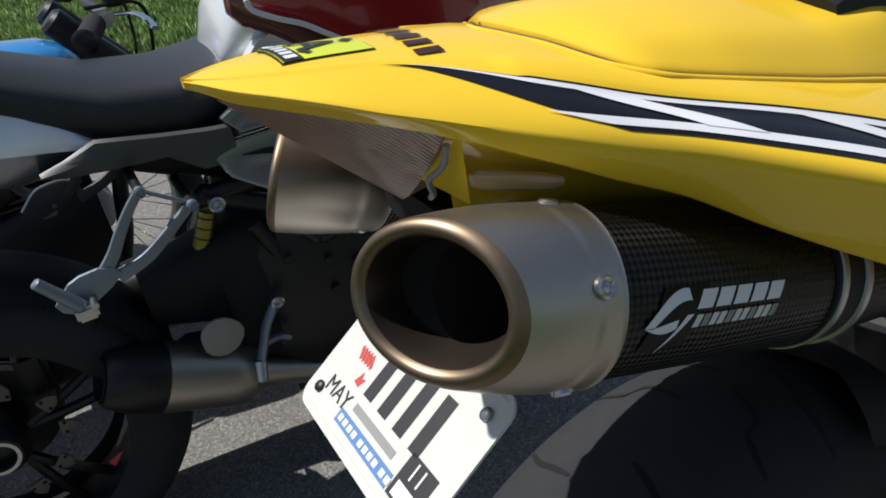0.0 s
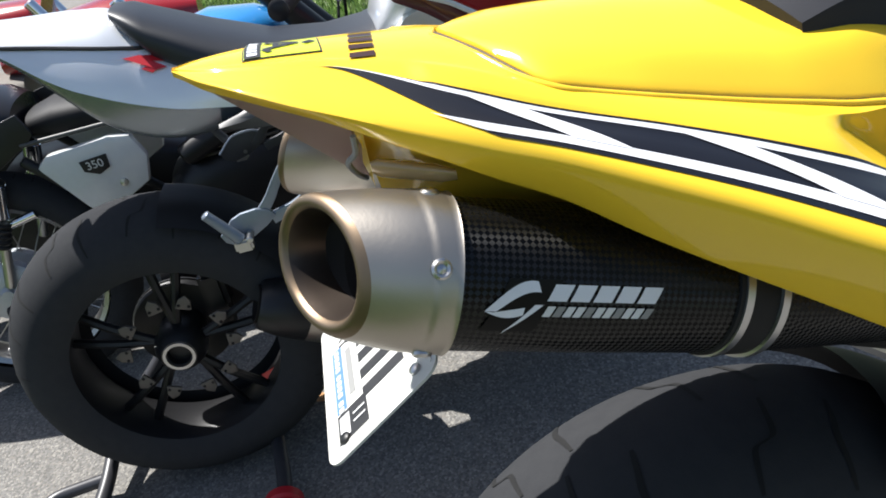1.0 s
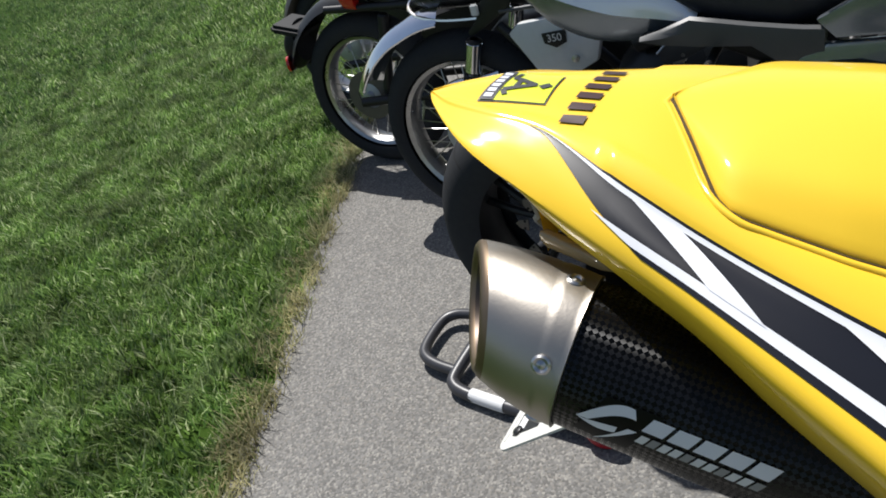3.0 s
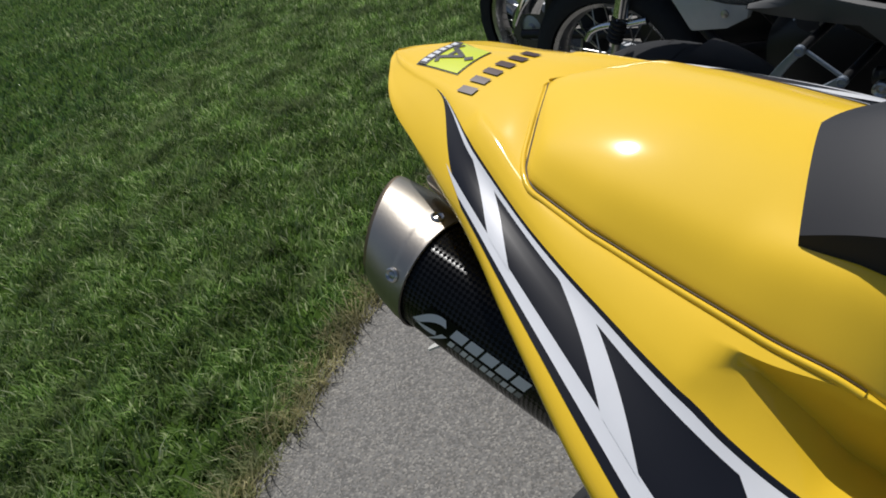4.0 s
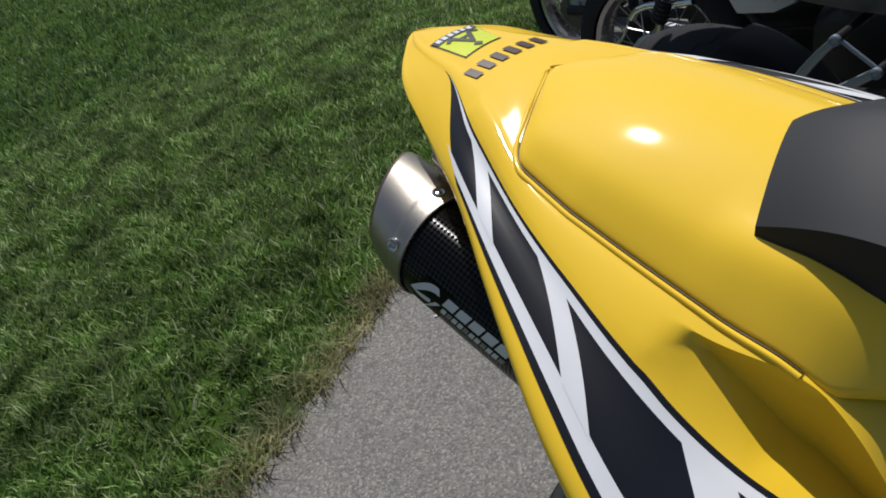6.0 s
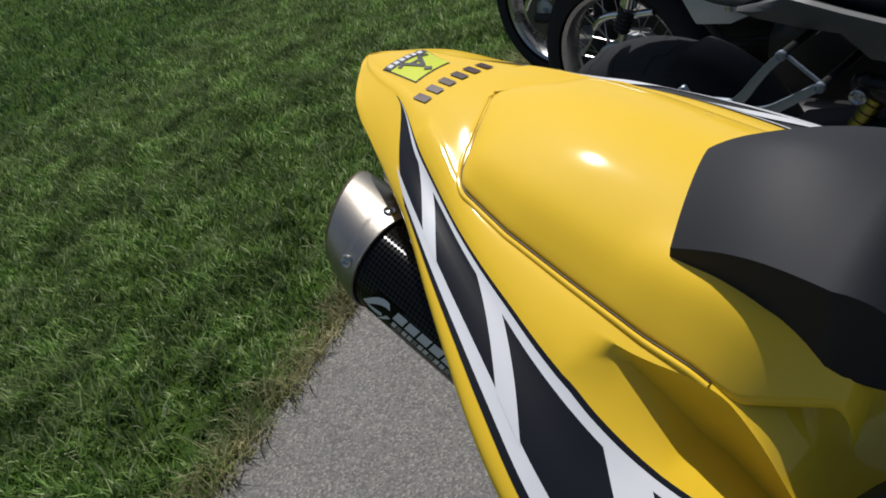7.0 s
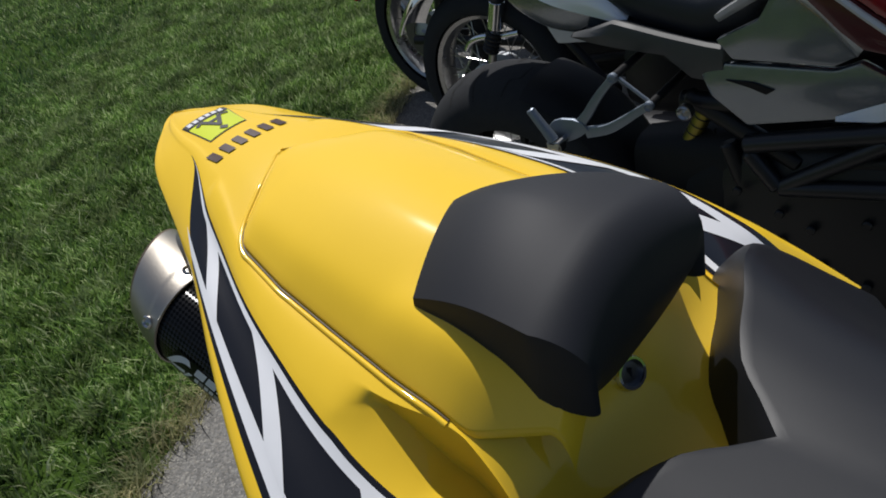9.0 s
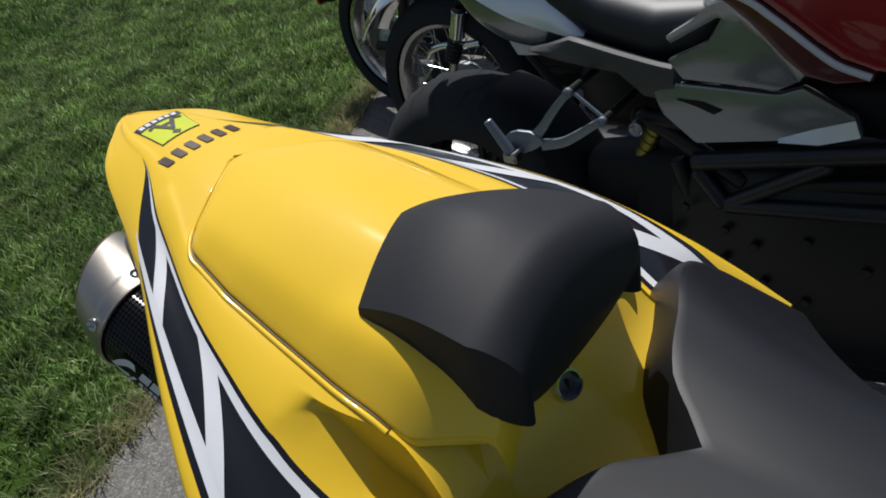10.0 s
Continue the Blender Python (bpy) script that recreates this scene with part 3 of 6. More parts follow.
def tail_point(y, u, side=1, lift=0.0):
    """A point of the tail's skin: u counts the knots from the middle line."""
    R = tail_ring(y)
    i = int(min(max(math.floor(u), 0), len(R) - 2))
    t = u - i
    p0 = np.array(R[i - 1]) if i else np.array((-R[1][0], R[1][1]))
    p1, p2 = np.array(R[i]), np.array(R[i + 1])
    p3 = np.array(R[i + 2]) if i + 2 < len(R) else 2 * p2 - p1
    c = 0.55
    m1, m2 = c * (p2 - p0), c * (p3 - p1)
    # a crease along the lower edge of the flank, rounder towards the front
    e = 0.5 - 0.4 * min(max((y - 0.02) / 0.10, 0), 1)
    m1 = (1 - e) * m1 + e * (p2 - p1) if i in (7, 8) else 0.5 * m1 + 0.5 * (p2 - p1) if i == 3 and y > 0.238 else m1
    m2 = (1 - e) * m2 + e * (p2 - p1) if i in (6, 7) else 0.5 * m2 + 0.5 * (p2 - p1) if i == 2 and y > 0.238 else m2
    if y > 0.238 and i in (2, 3, 4):
        # crisp edges of the hollow
        m1 = m1 if i == 2 else 0.15 * m1 + 0.85 * (p2 - p1)
        m2 = m2 if i == 4 else 0.15 * m2 + 0.85 * (p2 - p1)
    lim = np.linalg.norm(p2 - p1) * 1.2
    m1 *= min(1, lim / (np.linalg.norm(m1) + 1e-9))
    m2 *= min(1, lim / (np.linalg.norm(m2) + 1e-9))
    q = (2 * t ** 3 - 3 * t ** 2 + 1) * p1 + (t ** 3 - 2 * t ** 2 + t) * m1 + (-2 * t ** 3 + 3 * t ** 2) * p2 + (t ** 3 - t ** 2) * m2
    if lift:
        e = 0.01
        a = Vector(tail_point(y, u + e, 1)) - Vector(tail_point(y, u - e, 1))
        b = Vector(tail_point(y + 0.002, u, 1)) - Vector(tail_point(y - 0.002, u, 1))
        n = b.cross(a).normalized()
        if n.z < 0 and u < 7:
            n = -n
        q = q + np.array((n.x, n.z)) * lift
    return (side * q[0], y, q[1])


# skin of the tail
ys = [-0.081 + 0.017 * (i / 10) ** 1.6 for i in range(10)] + list(np.linspace(-0.064, 0.415, 106))
us = list(np.linspace(0, 10, 91))
rows = []
for y in ys:
    right = [tail_point(y, u) for u in us]
    rows.append([(-x, yy, z) for x, yy, z in right[:0:-1]] + right)
bm = grid(rows)
endv = [v for v in bm.verts if abs(v.co.y + 0.081) < 1e-5]
bmesh.ops.contextual_create(bm, geom=endv)
tail = part("tail_fairing", bm, YELLOW, yellow, "glossy yellow tail fairing with black and white stripes")


def patch(poly_rows, side, lift, name, material, parent=tail, label=""):
    """A decal on the tail's skin: rows of (y, u)."""
    bm = grid([[tail_point(y, u, side, lift) for y, u in row] for row in poly_rows])
    return part(name, bm, material, parent, label)


def band(y0, y1, f0, f1, n=70, m=6):
    """Rows over a stretch of the stripe; f0, f1: functions of y, 0 at its upper edge and 1 at its lower one."""
    rows = []
    for i in range(n + 1):
        y = y0 + (y1 - y0) * i / n
        a, b = f0(y), f1(y)
        rows.append([(y, 5 + a + (b - a) * j / m) for j in range(m + 1)])
    return rows


def diagonal(top, bottom, wt, wb, f_top, f_bot, n=8, m=20):
    rows = []
    for j in range(m + 1):
        t = j / m
        y = top + (bottom - top) * t
        w = wt + (wb - wt) * t
        f = f_top + (f_bot - f_top) * t
        rows.append([(y + w * i / n, 5 + f) for i in range(n + 1)])
    return rows


def fan(target, start, full):
    """An edge that leaves the stripe's tip and reaches its own line at `full`."""
    return lambda y: -0.28 + (target + 0.28) * min(max((y - start) / (full - start), 0.0), 1.0)


def trim(f):
    """Keeps the width of the stripe's upper border where the knots spread."""
    def g(y):
        R = tail_ring(y)
        d = math.dist(R[4], R[5])
        v = f(y)
        return v * min(d, 0.0195) / d if v < 0 else v
    return g


for side in (1, -1):
    patch(band(-0.003, 0.414, trim(fan(-0.50, -0.003, 0.055)), fan(1.44, -0.003, 0.075), 90, 8), side, 0.0005, "black_stripe", BLACK_DECAL)
    patch(band(0.003, 0.414, trim(fan(-0.31, -0.003, 0.05)), trim(fan(-0.02, 0.003, 0.05)), 90, 3), side, 0.0009, "white_stripe", WHITE_DECAL)
    patch(band(0.047, 0.414, lambda y: 1.0, lambda y: 1.0 + 0.28 * min((y - 0.047) / 0.022, 1), 80, 3), side, 0.0009, "white_stripe", WHITE_DECAL)
    for t0, t1, b0, b1 in ((0.0654, 0.0913, 0.1087, 0.133), (0.1596, 0.1885, 0.2144, 0.2415), (0.270, 0.298, 0.326, 0.354)):
        patch(diagonal(t0, b0, t1 - t0, b1 - b0, -0.04, 1.04), side, 0.0012, "white_stripe", WHITE_DECAL)

# lettering on the tail, as plain blocks of its colour
def on_top(x, y, lift=0.0022):
    """A point on the tail's upper skin over (x, y)."""
    lo, hi = 0.0, 6.0
    for _ in range(30):
        mid = (lo + hi) / 2
        if tail_point(y, mid)[0] < abs(x):
            lo = mid
        else:
            hi = mid
    p = tail_point(y, lo)
    return (x, y, p[2] + lift)


def flat_decal(name, quad, material, lift, parent=tail, n=10, label=""):
    """A four-cornered decal laid over the tail's upper skin; corners in (x, y)."""
    a, b, c, d = (np.array(q) for q in quad)
    bm = grid([[on_top(*((1 - i / n) * ((1 - j / n) * a + j / n * b) + i / n * ((1 - j / n) * d + j / n * c)), lift) for j in range(n + 1)] for i in range(n + 1)])
    return part(name, bm, material, parent, label)


# lettering on the tail, as plain blocks of its colour
for k in range(6):
    a = 0.0345 - 0.0124 * k
    y0 = 0.0160 + 0.0009 * k
    flat_decal("letter_block", [(a, y0), (a - 0.0070, y0 + 0.0007), (a - 0.0070, y0 + 0.0145), (a, y0 + 0.0138)], RUST_DECAL, 0.0010, n=3, label="dark red lettering block")

# sticker: a lime panel with a black rim, a strip and a bent figure
QS = [np.array(v) for v in ((0.017, -0.041), (-0.027, -0.041), (-0.019, 0.002), (0.019, 0.003))]


def in_sticker(u, v):
    return (1 - v) * ((1 - u) * QS[0] + u * QS[1]) + v * ((1 - u) * QS[3] + u * QS[2])


def sticker_quad(u0, v0, u1, v1):
    return [in_sticker(u0, v0), in_sticker(u1, v0), in_sticker(u1, v1), in_sticker(u0, v1)]


flat_decal("sticker_rim", sticker_quad(0, 0, 1, 1), INK, 0.0005)
flat_decal("sticker", sticker_quad(0.02, 0.02, 0.98, 0.98), LIME, 0.0009, label="lime green sticker with black figure")
flat_decal("sticker_strip", sticker_quad(0.02, 0.03, 0.98, 0.24), INK, 0.0013)
for k in range(6):
    flat_decal("strip_bar", sticker_quad(0.07 + 0.145 * k, 0.07, 0.17 + 0.145 * k, 0.20), WHITE_DECAL, 0.0017, n=2)
for a, b, w in (((0.30, 0.28), (0.52, 0.72), 0.05), ((0.72, 0.30), (0.50, 0.72), 0.05), ((0.36, 0.44), (0.68, 0.44), 0.04), ((0.72, 0.30), (0.92, 0.34), 0.04), ((0.30, 0.28), (0.16, 0.36), 0.04), ((0.44, 0.80), (0.56, 0.92), 0.06)):
    a, b = np.array(a), np.array(b)
    d = (b - a) / np.linalg.norm(b - a)
    s = np.array((-d[1], d[0])) * w
    flat_decal("figure_bar", [in_sticker(*(a - s)), in_sticker(*(a + s)), in_sticker(*(b + s)), in_sticker(*(b - s))], INK, 0.0015, n=4)

# raised seat cowl
def cowl_half(y):
    """Half width and edge height of the cowl's outline."""
    t = (y - 0.0690) / 0.036
    straight = 0.0745 * t
    side = float(np.interp(y, [0.09, 0.12, 0.16, 0.21, 0.26, 0.308, 0.316, 0.335, 0.352], [0.076, 0.0835, 0.0914, 0.0959, 0.1004, 0.1030, 0.102, 0.090, 0.079]))
    # a rounded corner between the slanting rear edge and the side
    w = -0.004 * math.log(math.exp(-max(straight, 0) / 0.004) + math.exp(-side / 0.004)) if t > 0 else 0.0
    w = max(w, 0.0)
    return w


COWL_C = spline([0.0713, 0.09, 0.12, 0.15, 0.18, 0.21, 0.24, 0.30, 0.35], [1.0110, 1.0120, 1.0118, 1.0098, 1.0064, 1.0014, 0.9962, 0.988, 0.980])
# how the cowl falls off from its middle line to its rim: gently first, steeply past a soft ridge
DOME = spline([0.0, 0.15, 0.30, 0.45, 0.60, 0.70, 0.76, 0.82, 0.90, 1.0], [0.0, 0.022, 0.085, 0.185, 0.312, 0.412, 0.485, 0.580, 0.750, 1.0])


def cowl_row(y, n=26):
    w = max(cowl_half(y), 0.0005)
    out = []
    ez = np.interp(w, [p[0] for p in tail_ring(y)[:7]], [p[1] for p in tail_ring(y)[:7]])
    ez = CURVES["pz"](min(y, 0.3125)) if y > 0.112 else ez
    cz = COWL_C(y)
    for k in range(n + 1):
        t = k / n
        if t < 0.92:
            q = t / 0.92
            x = (w - 0.0018) * q
            z = cz - (cz - ez - 0.0035) * DOME(q) + 0.006 * min(max((y - 0.235) / 0.05, 0), 1) * math.exp(-((q - 0.74) / 0.17) ** 2)
        else:
            s = (t - 0.92) / 0.08
            x = w - 0.0018 * (1 - math.sin(s * math.pi / 2))
            z = ez + 0.0035 - 0.006 * (1 - math.cos(s * math.pi / 2))
        out.append((x, y, z))
    return [(-a, b, c) for a, b, c in out[:0:-1]] + out


cy = [0.0692 + 0.0365 * (i / 14) ** 1.4 for i in range(14)] + list(np.linspace(0.1055, 0.352, 46))
rows = [cowl_row(y) for y in cy]
# front lip, rolled down
last = rows[-1]
for k in range(1, 7):
    a = k / 6
    rows.append([(x * (1 - 0.02 * a), 0.352 + 0.010 * math.sin(a * 1.57), z - 0.030 * a * a) for x, y, z in last])
bm = grid(rows)
cowl = part("seat_cowl", bm, YELLOW, yellow, "raised glossy yellow seat cowl")
# seam round the cowl
pts = [(cowl_half(y) + 0.0008, y, (CURVES["pz"](y) if y > 0.112 else np.interp(cowl_half(y), [p[0] for p in tail_ring(y)[:7]], [p[1] for p in tail_ring(y)[:7]])) + 0.0002) for y in cy[::2] if y < 0.3125]
line = [(-x, y, z) for x, y, z in pts[:0:-1]] + pts
bm = tube(line, 0.0010, seg=6, n=3)
part("seam", bm, SEAM, tail, "dark seam round the cowl")

bead = [(x + (0.0025 if x > 0 else -0.0025 if x < 0 else 0), y - (0.0028 if abs(x) < 0.07 else 0.0), z - 0.0006) for x, y, z in line]
bm = tube(bead, 0.0019, seg=12, n=3)
part("rim_bead", bm, YELLOW, tail, "rounded yellow rim round the seam")

# black pad on the cowl
def pad_row(t, n=20):
    """t runs from the rear edge to the front crest and down the front face."""
    out = []
    for k in range(n + 1):
        s = -1 + 2 * k / n
        a = abs(s)
        rear_y = 0.2400 + 0.0190 * a ** 1.1
        rear_z = 1.0045 - 0.020 * a ** 1.8
        top_y, top_z = 0.338 + 0.006 * a, 1.0135 - 0.0185 * a ** 1.8
        bot_y, bot_z = 0.362 + 0.004 * a ** 3, 0.934 + 0.013 * a ** 3
        w = 0.0680 + 0.005 * min(t, 1) - 0.018 * max(t - 1, 0)
        if t <= 1:
            y = rear_y + (top_y - rear_y) * t
            z = rear_z + (top_z - rear_z) * t + 0.010 * math.sin(math.pi * t) * (1 - 0.4 * a)
        else:
            q = t - 1
            y = top_y + (bot_y - top_y) * math.sin(q * math.pi / 2) + 0.011 * math.sin(math.pi * q)
            z = top_z + (bot_z - top_z) * (1 - math.cos(q * math.pi / 2)) ** 0.9
        out.append((s * w, y, z))
    return out


rows = []
for i in range(34):
    t = 1.05 * i / 22 if i <= 21 else 1.0 + (i - 21) / 12
    t = min(t, 2.0)
    r = pad_row(t)
    # side skirts down to the cowl
    def skirt_z(y):
        return float(np.interp(y, [0.24, 0.2587, 0.30, 0.335, 0.358, 0.37], [0.984, 0.9775, 0.966, 0.953, 0.944, 0.942]))
    lo = [r[0][0] - 0.0012, r[0][1], min(skirt_z(r[0][1]), r[0][2])]
    hi = [r[-1][0] + 0.0012, r[-1][1], min(skirt_z(r[-1][1]), r[-1][2])]
    edge = 0.0035
    a0 = (r[0][0] - 0.0006, r[0][1], max(r[0][2] - edge, lo[2]))
    a1 = (r[-1][0] + 0.0006, r[-1][1], max(r[-1][2] - edge, hi[2]))
    rows.append([tuple(lo), a0] + r + [a1, tuple(hi)])
front = [(x, y - 0.02, z - 0.004) for x, y, z in rows[-1]]
rows.append(front)
rear = [(x, y + 0.002, z - 0.012) for x, y, z in rows[0]]
rows.insert(0, rear)
bm = grid(rows)
part("seat_pad", bm, VINYL, yellow, "black vinyl bump pad on the cowl")

# lock on the front wall: a chromed ring round a dark face
LOCK_AT, LOCK_DIR = Vector((0.0, 0.3490, 0.905)), Vector((0.25, 0.9, 0.42)).normalized()
lock = part("seat_lock", lathe([(-0.004, 0.0105), (0.006, 0.0110), (0.0078, 0.0102), (0.0078, 0.0086), (0.0060, 0.0080), (0.002, 0.0080)], LOCK_AT, LOCK_DIR, 32), CHROME, yellow, "small chrome seat lock")
part("lock_face", lathe([(0.0048, 0.0001), (0.0052, 0.0060), (0.0044, 0.0084)], LOCK_AT, LOCK_DIR, 28), DARK_STEEL, lock, "dark lock face")
slot = LOCK_AT + LOCK_DIR * 0.0055
bm = block((0, 0, 0), (0.0014, 0.002, 0.0075), 0.0)
bm.transform(Matrix.Translation(slot))
part("key_slot", bm, INK, lock)

# rider's seat: its rear edge runs round the lock in two lobes
SEAT_Y = spline([0.0, 0.020, 0.036, 0.056, 0.09, 0.137, 0.19, 0.225, 0.24], [0.418, 0.401, 0.386, 0.376, 0.365, 0.349, 0.355, 0.388, 0.412])
SEAT_Z = spline([0.0, 0.020, 0.036, 0.056, 0.09, 0.137, 0.19, 0.225, 0.24], [0.864, 0.868, 0.872, 0.876, 0.880, 0.886, 0.855, 0.818, 0.800])


def seat_point(s, d):
    """s across from -1 to 1, d forwards from the rear edge."""
    x = 0.24 * s
    a = abs(x)
    narrow = 1 - 0.42 * (1 - math.exp(-max(d - 0.015, 0) / 0.085))
    y = SEAT_Y(a) + d
    rise = 0.036 * (1 - (1 - min(d / 0.022, 1)) ** 1.35) * (1 - 0.65 * (a / 0.24) ** 3)
    level = 0.862 - 0.020 * (a / 0.24) ** 2 - 0.055 * (a / 0.24) ** 6
    q = 1 - math.exp(-d / 0.10)
    z = SEAT_Z(a) * (1 - q) + level * q + rise - 0.06 * d + 0.05 * d * d
    return (x * narrow, y, z)


rows = [[seat_point(-1 + 2 * k / 48, 0.55 * (i / 56) ** 1.9) for k in range(49)] for i in range(57)]
r0 = rows[0]
rows.insert(0, [(x, y - 0.004, z - 0.006) for x, y, z in r0])
rows.insert(0, [(x, y - 0.003, z - 0.050) for x, y, z in r0])
rows = [[(r[0][0] * 1.10, r[0][1] + 0.006, r[0][2] - 0.075), (r[0][0] * 1.06, r[0][1] + 0.002, r[0][2] - 0.028)] + r + [(r[-1][0] * 1.06, r[-1][1] + 0.002, r[-1][2] - 0.028), (r[-1][0] * 1.10, r[-1][1] + 0.006, r[-1][2] - 0.075)] for r in rows]
bm = grid(rows)
seat = part("seat", bm, SEAT_VINYL, yellow, "black vinyl rider's seat")


# mufflers: right one, and its mirror image on the other side
MP, MD = Vector((0.1023, 0.0724, 0.8973)), Vector((-0.0144, 1.0, -0.3574)).normalized()
MR = 0.0417


def muffler(mirror):
    back = MIRROR if mirror else Matrix()
    d, a, b = axes(MD)

    can = part("muffler", bm_t(lathe([(-0.046, MR - 0.0012), (0.02, MR - 0.0006), (0.12, MR - 0.001), (0.150, MR - 0.002), (0.26, MR - 0.010), (0.40, MR - 0.018)], MP, MD, 64), back), CARBON, yellow, "round carbon fibre muffler")
    # end cap: from the round can to a lip cut slantwise, facing outwards
    c0, n0, r0 = MP + d * -0.041, -d, MR + 0.0010
    c1, n1, r1 = Vector((0.0967, -0.0268, 0.9310)), Vector((0.4772, -0.894, 0.3403)).normalized(), (0.0443, 0.0370)

    def cap_ring(t, dr=0.0, push=0.0, seg=64):
        n = (n0 * (1 - t) + n1 * t).normalized()
        c = c0 * (1 - t) + c1 * t + n1 * push
        ra, rb = (r0 + (q - r0) * max(t, 0.0) ** 1.6 + 0.0012 * math.sin(math.pi * t) + dr for q in r1)
        e1 = Vector((0, 0, 1)).cross(n).normalized()
        e2 = n.cross(e1)
        return [c + e1 * math.cos(2 * math.pi * k / seg) * ra + e2 * math.sin(2 * math.pi * k / seg) * rb for k in range(seg)]

    rows = [cap_ring(0, -0.0008), cap_ring(0.01, 0.0006)] + [cap_ring(t) for t in np.linspace(0.03, 0.27, 6)] + [cap_ring(t, -0.0004) for t in np.linspace(0.29, 0.95, 14)]
    cap = part("end_cap", bm_t(grid(rows, close_v=True), back), TITAN, can, "satin titanium end cap")
    rows = [cap_ring(0.95, -0.0004), cap_ring(0.985, -0.0008), cap_ring(1.0, -0.0018, 0.0004), cap_ring(1.0, -0.0034, 0.0016), cap_ring(1.0, -0.0052, 0.0018), cap_ring(1.0, -0.0070, 0.0008), cap_ring(1.0, -0.0084, -0.0016)]
    part("lip", bm_t(grid(rows, close_v=True), back), TINTED, cap, "heat-tinted rolled lip")
    rows = [cap_ring(1.0, -0.0084, -0.0016), cap_ring(1.0, -0.0094, -0.0045), cap_ring(1.0, -0.0106, -0.009), cap_ring(1.0, -0.0120, -0.0150), cap_ring(1.0, -0.0138, -0.022)]
    part("funnel", bm_t(grid(rows, close_v=True), back), BROWNED, cap, "browned inner funnel")
    rows = [cap_ring(1.0, -0.0138, -0.022), cap_ring(0.62, -0.0150), cap_ring(0.4, -0.0160), cap_ring(0.15, -0.0165), cap_ring(-0.4, -0.0165)]
    part("outlet", bm_t(grid(rows, close_v=True), back), SOOT, cap, "sooty inside of the outlet")
    part("core_pipe", bm_t(lathe([(0.02, 0.0215), (-0.058, 0.0215), (-0.0605, 0.0224), (-0.058, 0.0234), (0.02, 0.0234), (0.02, 0.0001)], MP + a * -0.003, MD, 36), back), BROWNED, can, "browned core pipe")
    for k in range(5):
        th = math.radians(30 + 70 * k)
        w = a * math.cos(th) + b * math.sin(th)
        c = MP + d * -0.0525 + w * (MR + 0.0002)
        part("rivet", bm_t(lathe([(-0.001, 0.0052), (0.0012, 0.0052), (0.0022, 0.0040), (0.0016, 0.0028), (0.0010, 0.0024), (0.0018, 0.0001)], c, w, 18), back), STEEL, can)
    strap = part("strap", bm_t(lathe([(0.110, MR - 0.002), (0.111, MR + 0.0006), (0.144, MR - 0.0006), (0.145, MR - 0.003)], MP, MD, 56), back), BLACK_PLASTIC, can, "black rubber strap sleeve")
    for s in (0.1135, 0.1360):
        part("band", bm_t(lathe([(s, MR - 0.001), (s + 0.0006, MR + 0.0016), (s + 0.0052, MR + 0.0014), (s + 0.0058, MR - 0.001)], MP, MD, 56), back), STEEL, strap, "steel strap band")
    if not mirror:
        # maker's mark as plain shapes: a swoosh, slanted blocks and a grey line
        def at(s, h, lift):
            th = h / MR
            w = a * math.cos(th) + b * math.sin(th)
            return MP + d * (s + 0.004) + w * (MR - 0.0004 + lift)

        def wrapped(poly_rows, name, material, lift, label=""):
            part(name, grid([[at(s, h, lift) for s, h in row] for row in poly_rows]), material, can, label)
        H0 = 0.0060   # height of the mark round the tube
        def quad(s0, s1, h0, h1, slant, n=6):
            return [[(s0 + (s1 - s0) * i / n + slant * j / n, H0 + h0 + (h1 - h0) * j / n) for j in range(n + 1)] for i in range(n + 1)]
        wrapped(quad(-0.034, -0.006, -0.016, 0.013, 0.012), "mark_ground", MARK_BLACK, 0.0002)
        # swoosh
        wrapped([[(-0.0335 + 0.026 * t, H0 - 0.004 + 0.016 * math.sin(t * 1.75)), (-0.0275 + 0.022 * t, H0 - 0.004 + 0.0105 * math.sin(t * 1.75))] for t in np.linspace(0, 1, 14)], "mark_swoosh", WHITE_DECAL, 0.0006, "white swoosh mark")
        wrapped([[(-0.0335 + 0.020 * t, H0 - 0.004 - 0.0035 * math.sin(t * 2.6)), (-0.029 + 0.016 * t, H0 - 0.004 - 0.0005 + 0.0028 * t)] for t in np.linspace(0, 1, 10)], "mark_swoosh", WHITE_DECAL, 0.0006)
        wrapped([[(-0.0125 + 0.0045 * t - 0.010 * (1 - t), H0 - 0.017 + 0.017 * t), (-0.0125 + 0.009 * t - 0.0095 * (1 - t), H0 - 0.017 + 0.017 * t)] for t in np.linspace(0, 1, 8)], "mark_tail", WHITE_DECAL, 0.0006)
        for k in range(5):
            s0 = -0.002 + 0.0122 * k
            wrapped([[(s0 + 0.0102 * i / 4 + 0.0038 * j / 3, H0 + 0.002 + 0.0085 * j / 3) for j in range(4)] for i in range(5)], "mark_block", WHITE_DECAL, 0.0005)
        for k in range(11):
            s0 = -0.0035 + 0.0054 * k
            wrapped([[(s0 + 0.0042 * i / 2 + 0.0025 * j / 2, H0 - 0.0065 + 0.0058 * j / 2) for j in range(3)] for i in range(3)], "mark_block", GREY_INK if k % 3 == 1 else LABEL_WHITE, 0.0005)
    return can


def bm_t(bm, m):
    bm.transform(m)
    return bm


muffler(False)
muffler(True)

